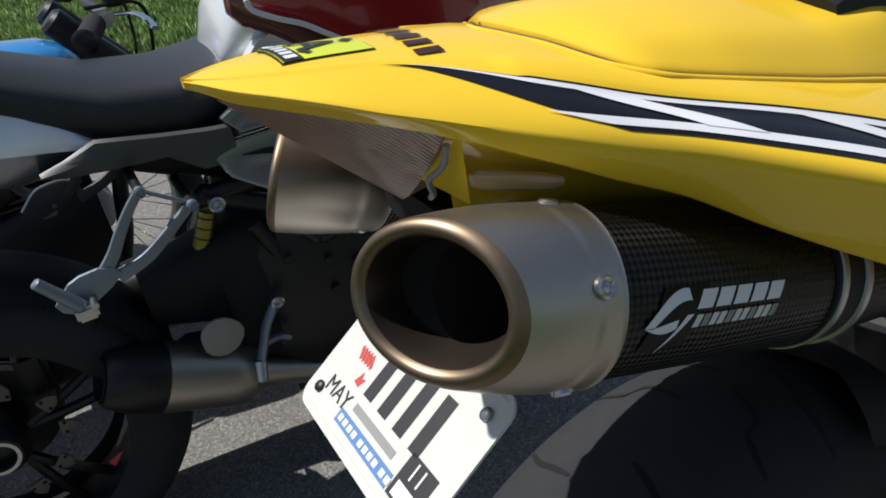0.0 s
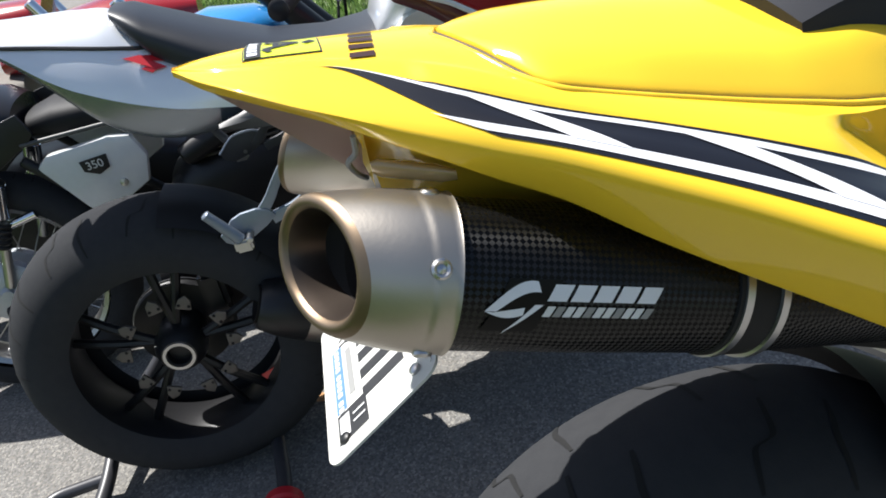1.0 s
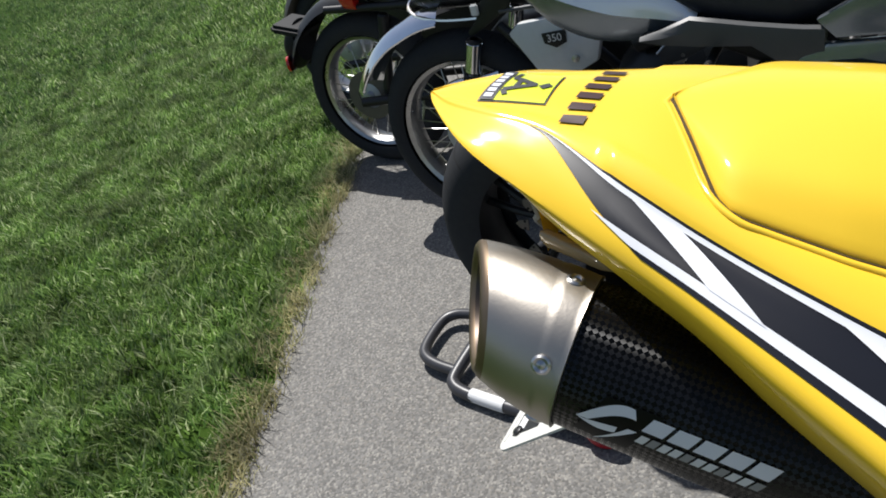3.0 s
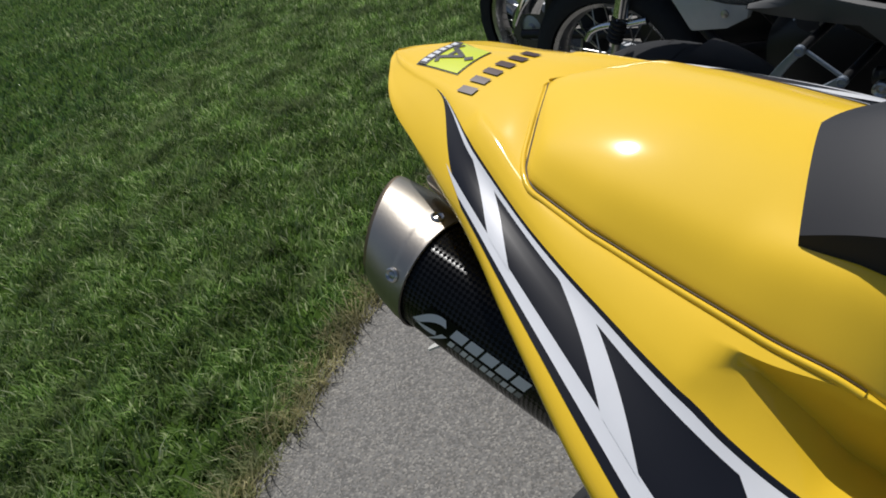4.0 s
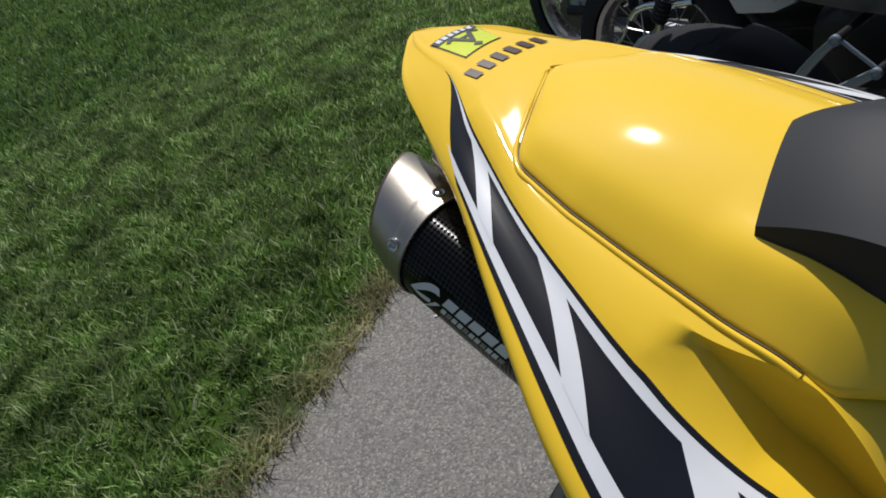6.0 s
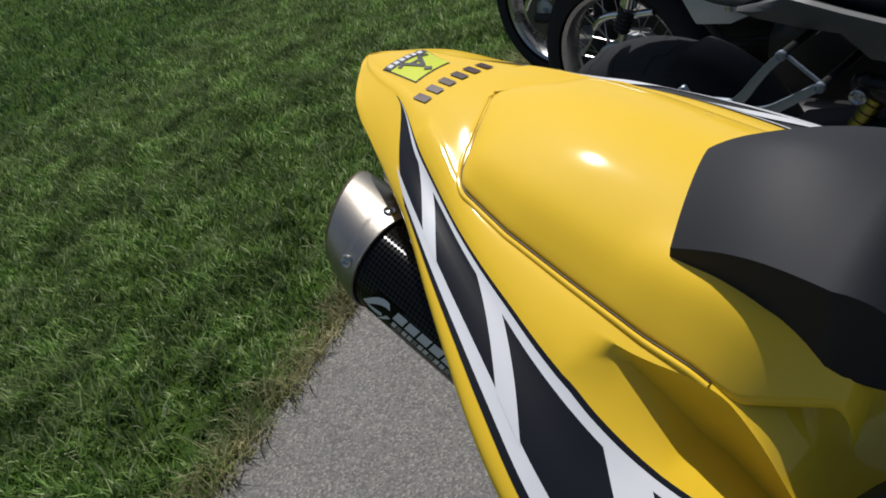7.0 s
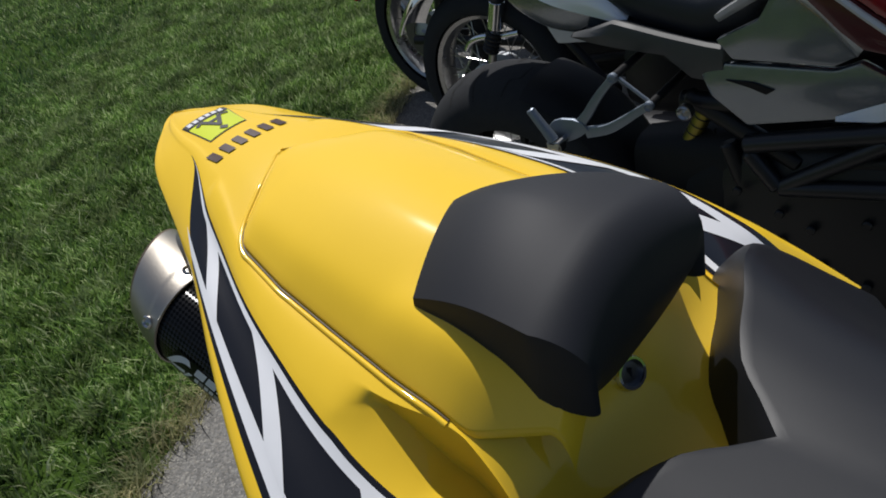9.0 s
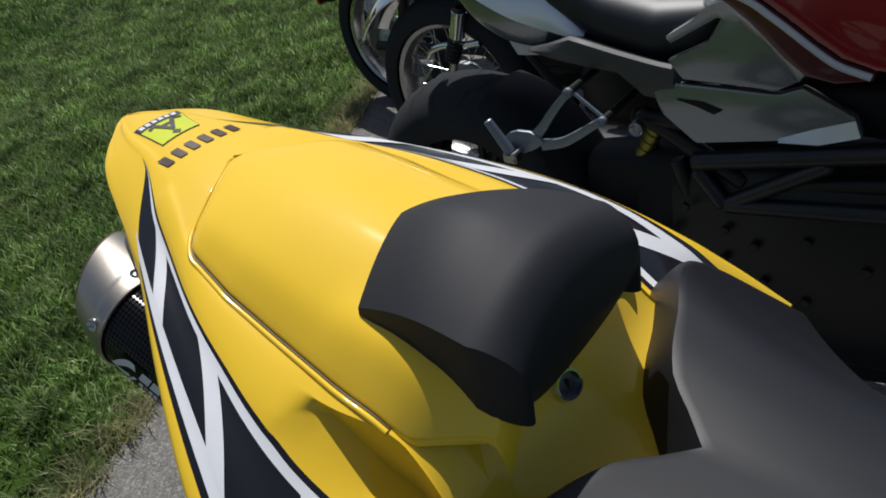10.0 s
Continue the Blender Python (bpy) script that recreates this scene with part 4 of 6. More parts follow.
# tail light under the tip, with ribs, and the panels beside it
rows = []
for i in range(17):
    t = i / 16
    y = -0.069 + 0.075 * t
    w = CURVES["bx"](y) * 0.975
    zc = 1.0105 - 0.0785 * t
    rows.append([(w * q, y + 0.004 * (1 - q * q) * t, zc + (CURVES["bz"](y) + 0.001 - zc) * abs(q) ** 1.15) for q in np.linspace(-1, 1, 49)])
rows.append([(x * 0.9, y + 0.03, z + 0.004) for x, y, z in rows[-1]])
bm = grid(rows)
lens = part("tail_light", bm, LENS, yellow, "clear pinkish ribbed tail light lens")
for sgn in (1, -1):
    bm = tube([(sgn * 0.0665, 0.007, 0.983), (sgn * 0.062, 0.006, 0.972), (sgn * 0.056, 0.001, 0.965), (sgn * 0.050, 0.005, 0.955), (sgn * 0.038, 0.009, 0.947)], 0.0017, 6)
    part("lens_clip", bm, GREY_INK, lens, "grey clip at the lens edge")
for sgn in (1, -1):
    rows = []
    for i in range(16):
        t = i / 15
        y = 0.004 + 0.17 * t
        rows.append([(sgn * (0.046 + 0.012 * t + (CURVES["bx"](y) * 0.985 - 0.046 - 0.012 * t) * q), y + 0.012 * (1 - q) * (1 - t), 0.940 - 0.060 * t + 0.010 * math.sin(3.14 * q) + (CURVES["bz"](y) + 0.0015 - 0.940 + 0.060 * t) * q) for q in np.linspace(0, 1, 9)])
    bm = grid(rows)
    part("under_panel", bm, YELLOW, yellow, "yellow inner panel beside the tail light")
    bm = grid([[(sgn * (0.012 + (CURVES["bx"](0.01) * 0.97 - 0.012) * q), 0.008 + 0.004 * q, 0.954 + (CURVES["bz"](0.01) + 0.001 - 0.954) * t) for q in np.linspace(0, 1, 7)] for t in np.linspace(0, 1, 7)])
    part("under_bulkhead", bm, YELLOW, yellow, "yellow inner wall behind the tail light")
    bm = hull([(0.012, sgn * 0.075, 0.967, 0.002, 0.003), (0.016, sgn * 0.0755, 0.966, 0.004, 0.005), (0.046, sgn * 0.081, 0.957, 0.004, 0.0045), (0.054, sgn * 0.083, 0.955, 0.002, 0.003)], 3.0, 20)
    part("marker_lens", bm, MARKER, yellow, "small clear marker lens")
# dark undertray between tail and wheel
bm = hull([(0.02, 0, 0.915, 0.050, 0.012), (0.10, 0, 0.875, 0.075, 0.030), (0.22, 0, 0.84, 0.105, 0.05), (0.36, 0, 0.80, 0.13, 0.06), (0.52, 0, 0.77, 0.14, 0.07), (0.95, 0, 0.75, 0.13, 0.07)], 4)
part("undertray", bm, BLACK_PLASTIC, yellow)
bm = hull([(0.40, 0, 0.80, 0.20, 0.05), (0.6, 0, 0.76, 0.15, 0.08), (0.95, 0, 0.74, 0.14, 0.10)], 3.2)
part("side_cover", bm, BLACK_PLASTIC, yellow)

# number plate hung below the tail, tilted back, with its bracket
PLO = Vector((-0.0064, -0.0175, 0.8016))
PX = Vector((1.0, -0.0064, 0.0584)).normalized()
PU = Vector((0.0, 1.0, 0.6849))
PU = (PU - PX * PU.dot(PX)).normalized()
PN = PX.cross(PU)
if PN.y > 0:
    PN = -PN
PM = Matrix((PX, PU, PN)).transposed().to_4x4()
PM.translation = PLO
PW, PH = 0.1742, 0.0993


def plate_shape(w, h, r, z0, z1):
    pts = []
    for cx, cy2, a0 in ((w / 2 - r, h / 2 - r, 0), (-w / 2 + r, h / 2 - r, 90), (-w / 2 + r, -h / 2 + r, 180), (w / 2 - r, -h / 2 + r, 270)):
        for k in range(6):
            a = math.radians(a0 + 18 * k)
            pts.append((cx + r * math.cos(a), cy2 + r * math.sin(a), (z0 + z1) / 2))
    return slab(pts, (0, 0, z1 - z0))


plate = part("number_plate", bm_t(plate_shape(PW, PH, 0.012, -0.0009, 0.0009), PM), PLATE_WHITE, yellow, "white number plate with dark bars and stickers")
rim = [(x, y, 0.0010) for x, y in ((PW / 2 - .004, PH / 2 - .004), (-PW / 2 + .004, PH / 2 - .004), (-PW / 2 + .004, -PH / 2 + .004), (PW / 2 - .004, -PH / 2 + .004))]


def plate_bar(x0, x1, y0, y1, z=0.0011, slant=0.0, name="plate_bar", material=INK, bm=None):
    return slab([(x0, y0, z), (x1, y0, z), (x1 + slant, y1, z), (x0 + slant, y1, z)], (0, 0, 0.0003), bm=bm)


for k in range(4):
    x0 = -0.027 + 0.0215 * k
    part("plate_bar", bm_t(plate_bar(x0, x0 + 0.0115, -0.013, 0.026), PM), INK, plate, "dark bar in place of a character")
for s in (1, -1):
    part("plate_rim", bm_t(slab([(-PW / 2 + .01, s * (PH / 2 - .0035), .001), (PW / 2 - .01, s * (PH / 2 - .0035), .001), (PW / 2 - .01, s * (PH / 2 - .0055), .001), (-PW / 2 + .01, s * (PH / 2 - .0055), .001)], (0, 0, 0.0008), 0.0003), PM), PLATE_WHITE, plate)
part("name_strip", bm_t(plate_bar(-0.036, 0.042, -0.0385, -0.0290), PM), BLUE_INK, plate, "blue strip with pale bars")
for k in range(10):
    x0 = -0.033 + 0.0072 * k + 0.003 * (k // 4)
    part("strip_bar", bm_t(plate_bar(x0, x0 + 0.0052, -0.0360, -0.0316, 0.0014), PM), LABEL_WHITE, plate)
part("grey_strip", bm_t(plate_bar(-0.026, 0.032, -0.0250, -0.0195), PM), GREY_INK, plate)
part("year_sticker", bm_t(plate_bar(0.044, 0.074, -0.0385, -0.011), PM), INK, plate, "black and white year sticker")
part("sticker_label", bm_t(plate_bar(0.048, 0.070, -0.0365, -0.0275, 0.0014), PM), LABEL_WHITE, plate)
for k in range(5):
    part("flower", bm_t(slab([(-0.055 + 0.004 * k, 0.000, 0.0011), (-0.053 + 0.004 * k, 0.002, 0.0011), (-0.058 + 0.004 * k, 0.010, 0.0011), (-0.060 + 0.004 * k, 0.008, 0.0011)], (0, 0, 0.0003)), PM), RED_INK, plate)
part("flower", bm_t(slab([(-0.044, -0.012, 0.0011), (-0.037, -0.013, 0.0011), (-0.034, -0.006, 0.0011), (-0.038, -0.007, 0.0011), (-0.040, -0.003, 0.0011)], (0, 0, 0.0003)), PM), RED_INK, plate)


def words(text, size, m, material, parent, name, depth=0.0002):
    c = bpy.data.curves.new(name, "FONT")
    c.body, c.size, c.extrude, c.align_x, c.align_y = text, size, depth, "CENTER", "CENTER"
    tmp = bpy.data.objects.new(name, c)
    me = bpy.data.meshes.new_from_object(tmp)
    bpy.data.objects.remove(tmp)
    me.transform(m)
    me.materials.append(material)
    ob = new(name, me)
    ob.parent = parent
    return ob


words("MAY", 0.017, PM @ Matrix.Translation((-0.050, -0.0255, 0.0012)), INK, plate, "month_lettering")
words("11", 0.016, PM @ Matrix.Translation((0.059, -0.0190, 0.0016)), LABEL_WHITE, plate, "year_lettering")
for sx in (-1, 1):
    for sy in (-1, 1):
        part("plate_bolt", bm_t(lathe([(0, 0.0042), (0.002, 0.0042), (0.003, 0.003), (0.0032, 0.0001)], (0, 0, 0.0009), (0, 0, 1), 16), PM @ Matrix.Translation((sx * 0.0715, sy * 0.0327, 0))), BLACK_METAL if sy < 0 or sx < 0 else STEEL, plate)
part("plate_bracket", bm_t(slab([(-0.05, -0.03, -0.006), (0.05, -0.03, -0.006), (0.04, 0.09, -0.006), (-0.04, 0.09, -0.006)], (0, 0, 0.008), 0.002), PM), BLACK_PLASTIC, yellow)
part("hanger", tube([tuple(PM @ Vector((0, 0.06, -0.008))), (0, 0.10, 0.87), (0, 0.16, 0.87)], 0.02, 10, flatten=1.6), BLACK_PLASTIC, yellow)


# ---- wheels ----
def tyre_profile(R, w, depth, n=16):
    """Half-round crown and side walls, as (offset across, radius)."""
    out = []
    for k in range(n + 1):
        a = math.radians(-118 + 236 * k / n)
        out.append((w / 2 * math.sin(a) * (1.0 if abs(a) < 1.57 else 0.97), R - depth + depth * max(math.cos(a), -0.42)))
    return out


def sport_wheel(root, centre, R, w, lean, spokes, rim_r, spoke_mat, grooves=True):
    """A wide tyre on a cast wheel, its axle along x."""
    m = Matrix.Translation(centre) @ lean
    tyre = part("tyre", bm_t(lathe(tyre_profile(R, w, 0.085, 22), (0, 0, 0), (1, 0, 0), 96), m), RUBBER, root, "black sport tyre")
    if grooves:
        prof = tyre_profile(R, w, 0.085, 60)
        px = [p[0] for p in prof if abs(p[0]) < w * 0.49 and p[1] > R - 0.075]
        pr = [p[1] for p in prof if abs(p[0]) < w * 0.49 and p[1] > R - 0.075]
        K = 22
        for k in range(K):
            for s in (1, -1):
                base = 2 * math.pi * (k + (0.5 if s < 0 else 0)) / K
                path = [(0.006, 0.0), (0.024, 0.010), (0.042, 0.022), (0.047, 0.055), (0.051, 0.090), (0.066, 0.108), (0.080, 0.120)] if k % 2 else [(0.016, 0.10), (0.034, 0.112), (0.052, 0.128), (0.070, 0.124), (0.086, 0.118)]
                q = smooth_path([(x * s, a, 0) for x, a in path], 5)
                rows = []
                for i, p in enumerate(q):
                    rr = float(np.interp(p.x, px, pr)) + 0.0006
                    half = 0.0032 * math.sin(math.pi * (0.2 + 0.6 * i / (len(q) - 1))) / R
                    rows.append([(p.x, rr * math.cos(base + p.y + h), rr * math.sin(base + p.y + h)) for h in (-half, half)])
                part("tread_groove", bm_t(grid(rows), m), GROOVE, tyre)
    ww = w * 0.36
    rim = part("rim", bm_t(lathe([(-ww, rim_r + 0.012), (-ww - 0.004, rim_r + 0.006), (-ww, rim_r - 0.006), (-ww * 0.6, rim_r - 0.020), (ww * 0.6, rim_r - 0.020), (ww, rim_r - 0.006), (ww + 0.004, rim_r + 0.006), (ww, rim_r + 0.012)], (0, 0, 0), (1, 0, 0), 72), m), BLACK_METAL, root, "black cast wheel rim")
    part("hub", bm_t(lathe([(-0.07, 0.0001), (-0.07, 0.04), (-0.02, 0.05), (0.03, 0.052), (0.05, 0.045), (0.065, 0.034), (0.065, 0.026), (0.045, 0.022), (0.045, 0.0001)], (0, 0, 0), (1, 0, 0), 36), m), BLACK_METAL, rim)
    part("axle_ring", bm_t(lathe([(0.064, 0.033), (0.068, 0.031), (0.068, 0.025), (0.060, 0.023)], (0, 0, 0), (1, 0, 0), 36), m), STEEL, rim, "worn steel axle ring")
    for k in range(spokes):
        for d in (-0.16, 0.16):
            a = 2 * math.pi * k / spokes + 0.2
            p0 = (0.02, 0.045 * math.cos(a), 0.045 * math.sin(a))
            p1 = (0.005, (rim_r - 0.014) * math.cos(a + d), (rim_r - 0.014) * math.sin(a + d))
            part("spoke", bm_t(tube([p0, ((p0[0] + p1[0]) / 2 + 0.006, (p0[1] + p1[1]) / 2, (p0[2] + p1[2]) / 2), p1], 0.0095, 8, 4), m), spoke_mat, rim)
    return tyre


YAX = Vector((-0.0189, 0.246, 0.3200))
sport_wheel(yellow, YAX, 0.320, 0.205, Matrix(), 5, 0.222, BLACK_METAL)
for s in (1, -1):
    part("swingarm", tube([(YAX.x + s * 0.125, YAX.y, YAX.z), (YAX.x + s * 0.13, 0.5, 0.43), (YAX.x + s * 0.10, 0.80, 0.45)], 0.028, 12, flatten=0.7), BLACK_METAL, yellow)
part("hugger", grid([[(YAX.x + 0.098 * s, YAX.y + (0.345 - 0.05 * abs(s) ** 2.5) * math.cos(a), YAX.z + (0.345 - 0.05 * abs(s) ** 2.5) * math.sin(a)) for s in np.linspace(-1, 1, 13)] for a in np.linspace(0.25, 1.15, 14)]), BLACK_PLASTIC, yellow, "black tyre hugger")
part("brake_caliper", hull([(YAX.y + 0.06, YAX.x + 0.115, 0.44, 0.02, 0.03), (YAX.y + 0.09, YAX.x + 0.118, 0.46, 0.03, 0.045), (YAX.y + 0.17, YAX.x + 0.118, 0.45, 0.03, 0.04)], 3.0), BLACK_METAL, yellow)
part("brake_hose", tube([(YAX.x + 0.12, YAX.y + 0.15, 0.47), (YAX.x + 0.13, YAX.y + 0.22, 0.53), (YAX.x + 0.12, YAX.y + 0.34, 0.52)], 0.005, 8), STEEL, yellow)
part("axle", rod((YAX.x - 0.15, YAX.y, YAX.z + .006), (YAX.x + 0.15, YAX.y, YAX.z - .006), 0.014), STEEL, yellow)
part("frame_spar", hull([(0.62, -0.02, 0.52, 0.12, 0.20), (0.80, -0.02, 0.55, 0.14, 0.24), (0.95, -0.02, 0.58, 0.14, 0.24)], 3), BLACK_METAL, yellow)
part("bracket", tube([(0.06, 0.30, 0.76), (0.075, 0.36, 0.72), (0.09, 0.43, 0.68)], 0.008, 8), STEEL, yellow)


# ---- the silver and red naked motorcycle on a paddock stand ----
SX = -0.93                      # its middle plane
silver = thing("motorcycle", (SX, 0.3, 0), "silver and red naked sports motorcycle held up by a rear stand", "motorcycle")
SILVER_AT = Vector((-0.020, -0.027, -0.040))
SAX = Vector((-0.900, -0.420, 0.324)) - SILVER_AT
sport_wheel(silver, SAX, 0.315, 0.19, Matrix(), 5, 0.224, BLACK_METAL)
# brake disc and caliper behind the spokes
part("brake_disc", lathe([(-0.062, 0.06), (-0.062, 0.105), (-0.067, 0.105), (-0.067, 0.06)], SAX, (1, 0, 0), 48, closed=True), BLACK_METAL, silver, "dark rear brake disc")
part("caliper", block((SAX.x - 0.05, SAX.y + 0.085, SAX.z + 0.07), (0.06, 0.05, 0.09), 0.01), BLACK_METAL, silver, "black brake caliper")
part("wheel_hugger", grid([[(SAX.x + 0.095 * s, SAX.y + (0.3215 - 0.03 * abs(s) ** 3) * math.cos(a), SAX.z + (0.3215 - 0.03 * abs(s) ** 3) * math.sin(a)) for s in np.linspace(-1, 1, 13)] for a in np.linspace(0.25, 1.35, 16)]), BLACK_PLASTIC, silver, "black hugger over the rear wheel")

# tail and seat
STAIL_Y = [-0.605, -0.56, -0.52, -0.467, -0.41, -0.379, -0.346, -0.307, -0.264, -0.217, -0.177, -0.14, -0.108, -0.083]
TAIL_W = spline(STAIL_Y, [0.024, 0.055, 0.073, 0.091, 0.106, 0.113, 0.119, 0.124, 0.128, 0.131, 0.132, 0.132, 0.131, 0.128])
TAIL_TOP = spline(STAIL_Y, [1.020, 1.021, 1.020, 1.016, 1.012, 1.010, 1.006, 1.000, 0.978, 0.930, 0.903, 0.884, 0.860, 0.824])
TAIL_RIDGE = spline(STAIL_Y, [1.010, 1.008, 1.000, 0.972, 0.924, 0.903, 0.886, 0.868, 0.851, 0.836, 0.828, 0.821, 0.814, 0.808])
TAIL_LOW = spline(STAIL_Y, [1.000, 0.996, 0.988, 0.956, 0.895, 0.858, 0.824, 0.801, 0.785, 0.779, 0.780, 0.787, 0.796, 0.803])
UPPER = ((0.0, 1.0), (0.30, 0.93), (0.55, 0.77), (0.78, 0.50), (0.93, 0.20), (1.0, 0.0))
SQUARE = ((0.0, 1.0), (0.45, 0.995), (0.74, 0.95), (0.90, 0.70), (0.975, 0.32), (1.0, 0.0))


def upper_section(y):
    """The section above the ridge: domed at the rear, squarer where it runs along the seat."""
    k = min(max((y + 0.27) / 0.11, 0), 1)
    return [(p + (sp - p) * k, q + (sq - q) * k) for (p, q), (sp, sq) in zip(UPPER, SQUARE)]


def silver_side(y, z):
    """How far the tail's skin lies from the middle plane at this height."""
    hi, rd, half = TAIL_TOP(y), TAIL_RIDGE(y), upper_section(y)
    return TAIL_W(y) * float(np.interp((z - rd) / (hi - rd), [q for _, q in half[::-1]], [p for p, _ in half[::-1]]))


upper, under = [], []
for y in np.linspace(-0.605, -0.083, 50):
    w, hi, rd, lo = TAIL_W(y), TAIL_TOP(y), TAIL_RIDGE(y), TAIL_LOW(y)
    half = smooth_path([(w * a, rd + (hi - rd) * b, 0) for a, b in upper_section(y)], 4)
    upper.append([(SX - p.x, y, p.y) for p in half[:0:-1]] + [(SX + p.x, y, p.y) for p in half])
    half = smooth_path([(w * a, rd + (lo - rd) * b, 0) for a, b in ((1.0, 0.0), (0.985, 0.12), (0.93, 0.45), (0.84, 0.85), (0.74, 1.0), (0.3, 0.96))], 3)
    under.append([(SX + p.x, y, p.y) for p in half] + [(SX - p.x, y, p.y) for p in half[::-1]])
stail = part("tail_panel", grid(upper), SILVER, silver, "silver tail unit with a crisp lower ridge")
# the underside's shade is given by the darker silver
part("tail_underside", grid(under), SHADED_SILVER, silver, "silver tail underside, its shade put into the paint")
for y, k in ((-0.605, 1), (-0.083, -1)):
    r = TAIL_W(y)
    part("tail_end", solid([[(SX + r * a, y, b) for a, b in ((-1, TAIL_RIDGE(y)), (-0.66, TAIL_TOP(y) - 0.003), (0.66, TAIL_TOP(y) - 0.003), (1, TAIL_RIDGE(y)), (0.74, TAIL_LOW(y)), (-0.74, TAIL_LOW(y)))], [(SX + r * 0.9 * a, y + 0.004 * k, b) for a, b in ((-1, TAIL_RIDGE(y)), (-0.66, TAIL_TOP(y) - 0.003), (0.66, TAIL_TOP(y) - 0.003), (1, TAIL_RIDGE(y)), (0.74, TAIL_LOW(y)), (-0.74, TAIL_LOW(y)))]]), BLACK_PLASTIC, silver)
# dark joint between the tail's upper cover and its side
joint = [(y, 0.986 - 0.225 * (y + 0.475)) for y in np.linspace(-0.50, -0.235, 12)]
for k in (1, -1):
    part("panel_joint", tube([(SX + k * (silver_side(y, z) + 0.0030), y, z + 0.001) for y, z in joint], 0.0034, 6, 2), INK, stail, "dark panel joint")
part("tail_lamp", hull([(-0.625, SX, 0.985, 0.02, 0.010), (-0.61, SX, 0.985, 0.034, 0.018), (-0.585, SX, 0.98, 0.045, 0.022)], 2.5), RED_LENS, silver, "red tail lamp")
# red badge on the tail's side, as plain slanted shapes
for quad in (((-0.286, 0.9285), (-0.262, 0.9275), (-0.222, 0.902), (-0.236, 0.902)), ((-0.262, 0.9275), (-0.212, 0.915), (-0.218, 0.909), (-0.245, 0.916)), ((-0.262, 0.908), (-0.244, 0.911), (-0.236, 0.903), (-0.246, 0.899))):
    part("side_badge", slab([(SX + silver_side(y, z) + 0.0045, y, z + 0.0015) for y, z in quad], (0.0012, 0, 0.0006)), BADGE_RED, stail, "red badge")
part("seat", hull([(-0.292, SX, 0.990, 0.060, 0.012), (-0.268, SX, 0.972, 0.088, 0.026), (-0.24, SX, 0.946, 0.104, 0.038), (-0.15, SX, 0.886, 0.122, 0.056), (-0.05, SX, 0.843, 0.136, 0.058), (0.05, SX, 0.826, 0.144, 0.060), (0.12, SX, 0.838, 0.132, 0.052), (0.16, SX, 0.862, 0.10, 0.04)], 2.8, 36), SADDLE, silver, "black vinyl seat with a dipped saddle")
# silver strip under the seat, its shade put into a dark grey
RAIL = [(-0.165, 0.806, 0.798), (-0.13, 0.815, 0.790), (-0.084, 0.832, 0.784), (-0.04, 0.823, 0.780), (0.004, 0.814, 0.777), (0.05, 0.806, 0.742), (0.075, 0.802, 0.740), (0.104, 0.799, 0.742)]
part("seat_rail_cover", solid([[(SX + 0.115, y, hi - 0.020), (SX + 0.165, y, hi), (SX + 0.172, y, hi - 0.004), (SX + 0.176, y, 0.55 * hi + 0.45 * lo), (SX + 0.168, y, lo), (SX + 0.115, y, lo)] for y, hi, lo in RAIL]), SATIN_GREY, silver, "silver cover strip below the seat, darkened for its shade")
# side panels, their shaded side put into the darker silver
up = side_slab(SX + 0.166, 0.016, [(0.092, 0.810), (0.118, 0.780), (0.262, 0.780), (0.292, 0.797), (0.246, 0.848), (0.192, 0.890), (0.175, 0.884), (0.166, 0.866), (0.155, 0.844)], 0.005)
part("side_panel", up, SHADED_SILVER, silver, "angular silver side panel")
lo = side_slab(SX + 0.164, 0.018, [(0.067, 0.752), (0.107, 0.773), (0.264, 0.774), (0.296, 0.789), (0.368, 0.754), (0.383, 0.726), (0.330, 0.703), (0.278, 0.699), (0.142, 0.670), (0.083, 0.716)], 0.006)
lower_panel = part("side_panel", lo, SHADED_SILVER, silver, "angular silver side panel with a vent")
part("vent", side_slab(SX + 0.1745, 0.003, [(0.109, 0.747), (0.150, 0.747), (0.183, 0.737), (0.171, 0.729), (0.146, 0.738)], 0.0), BLACK_PLASTIC, lower_panel, "dark slanted vent")
# the plain lighter silver gives this facet its sky reflection
part("lower_facet", grid([[(SX + 0.1738 + 0.007 * q, y0 + (y1 - y0) * q, z0 + (z1 - z0) * q) for q in np.linspace(0, 1, 4)] for y0, z0, y1, z1 in ((0.270, 0.704, 0.272, 0.700), (0.320, 0.728, 0.328, 0.706), (0.370, 0.749, 0.381, 0.727))]), SILVER, lower_panel, "bright lower facet")
# silver shoulder between the side panel and the tank
edge = [((0.100, 0.840), (0.106, 0.862)), ((0.135, 0.862), (0.140, 0.885)), ((0.170, 0.884), (0.168, 0.912)), ((0.205, 0.880), (0.190, 0.920)), ((0.246, 0.849), (0.232, 0.888)), ((0.292, 0.798), (0.305, 0.822))]
part("tank_shoulder", solid([[(SX + 0.176, *p), (SX + 0.198, 0.5 * (p[0] + q[0]), 0.5 * (p[1] + q[1]) + 0.004), (SX + 0.206, *q), (SX + 0.180, *q), (SX + 0.160, *p)] for p, q in edge]), SILVER, silver, "silver shoulder beside the tank")
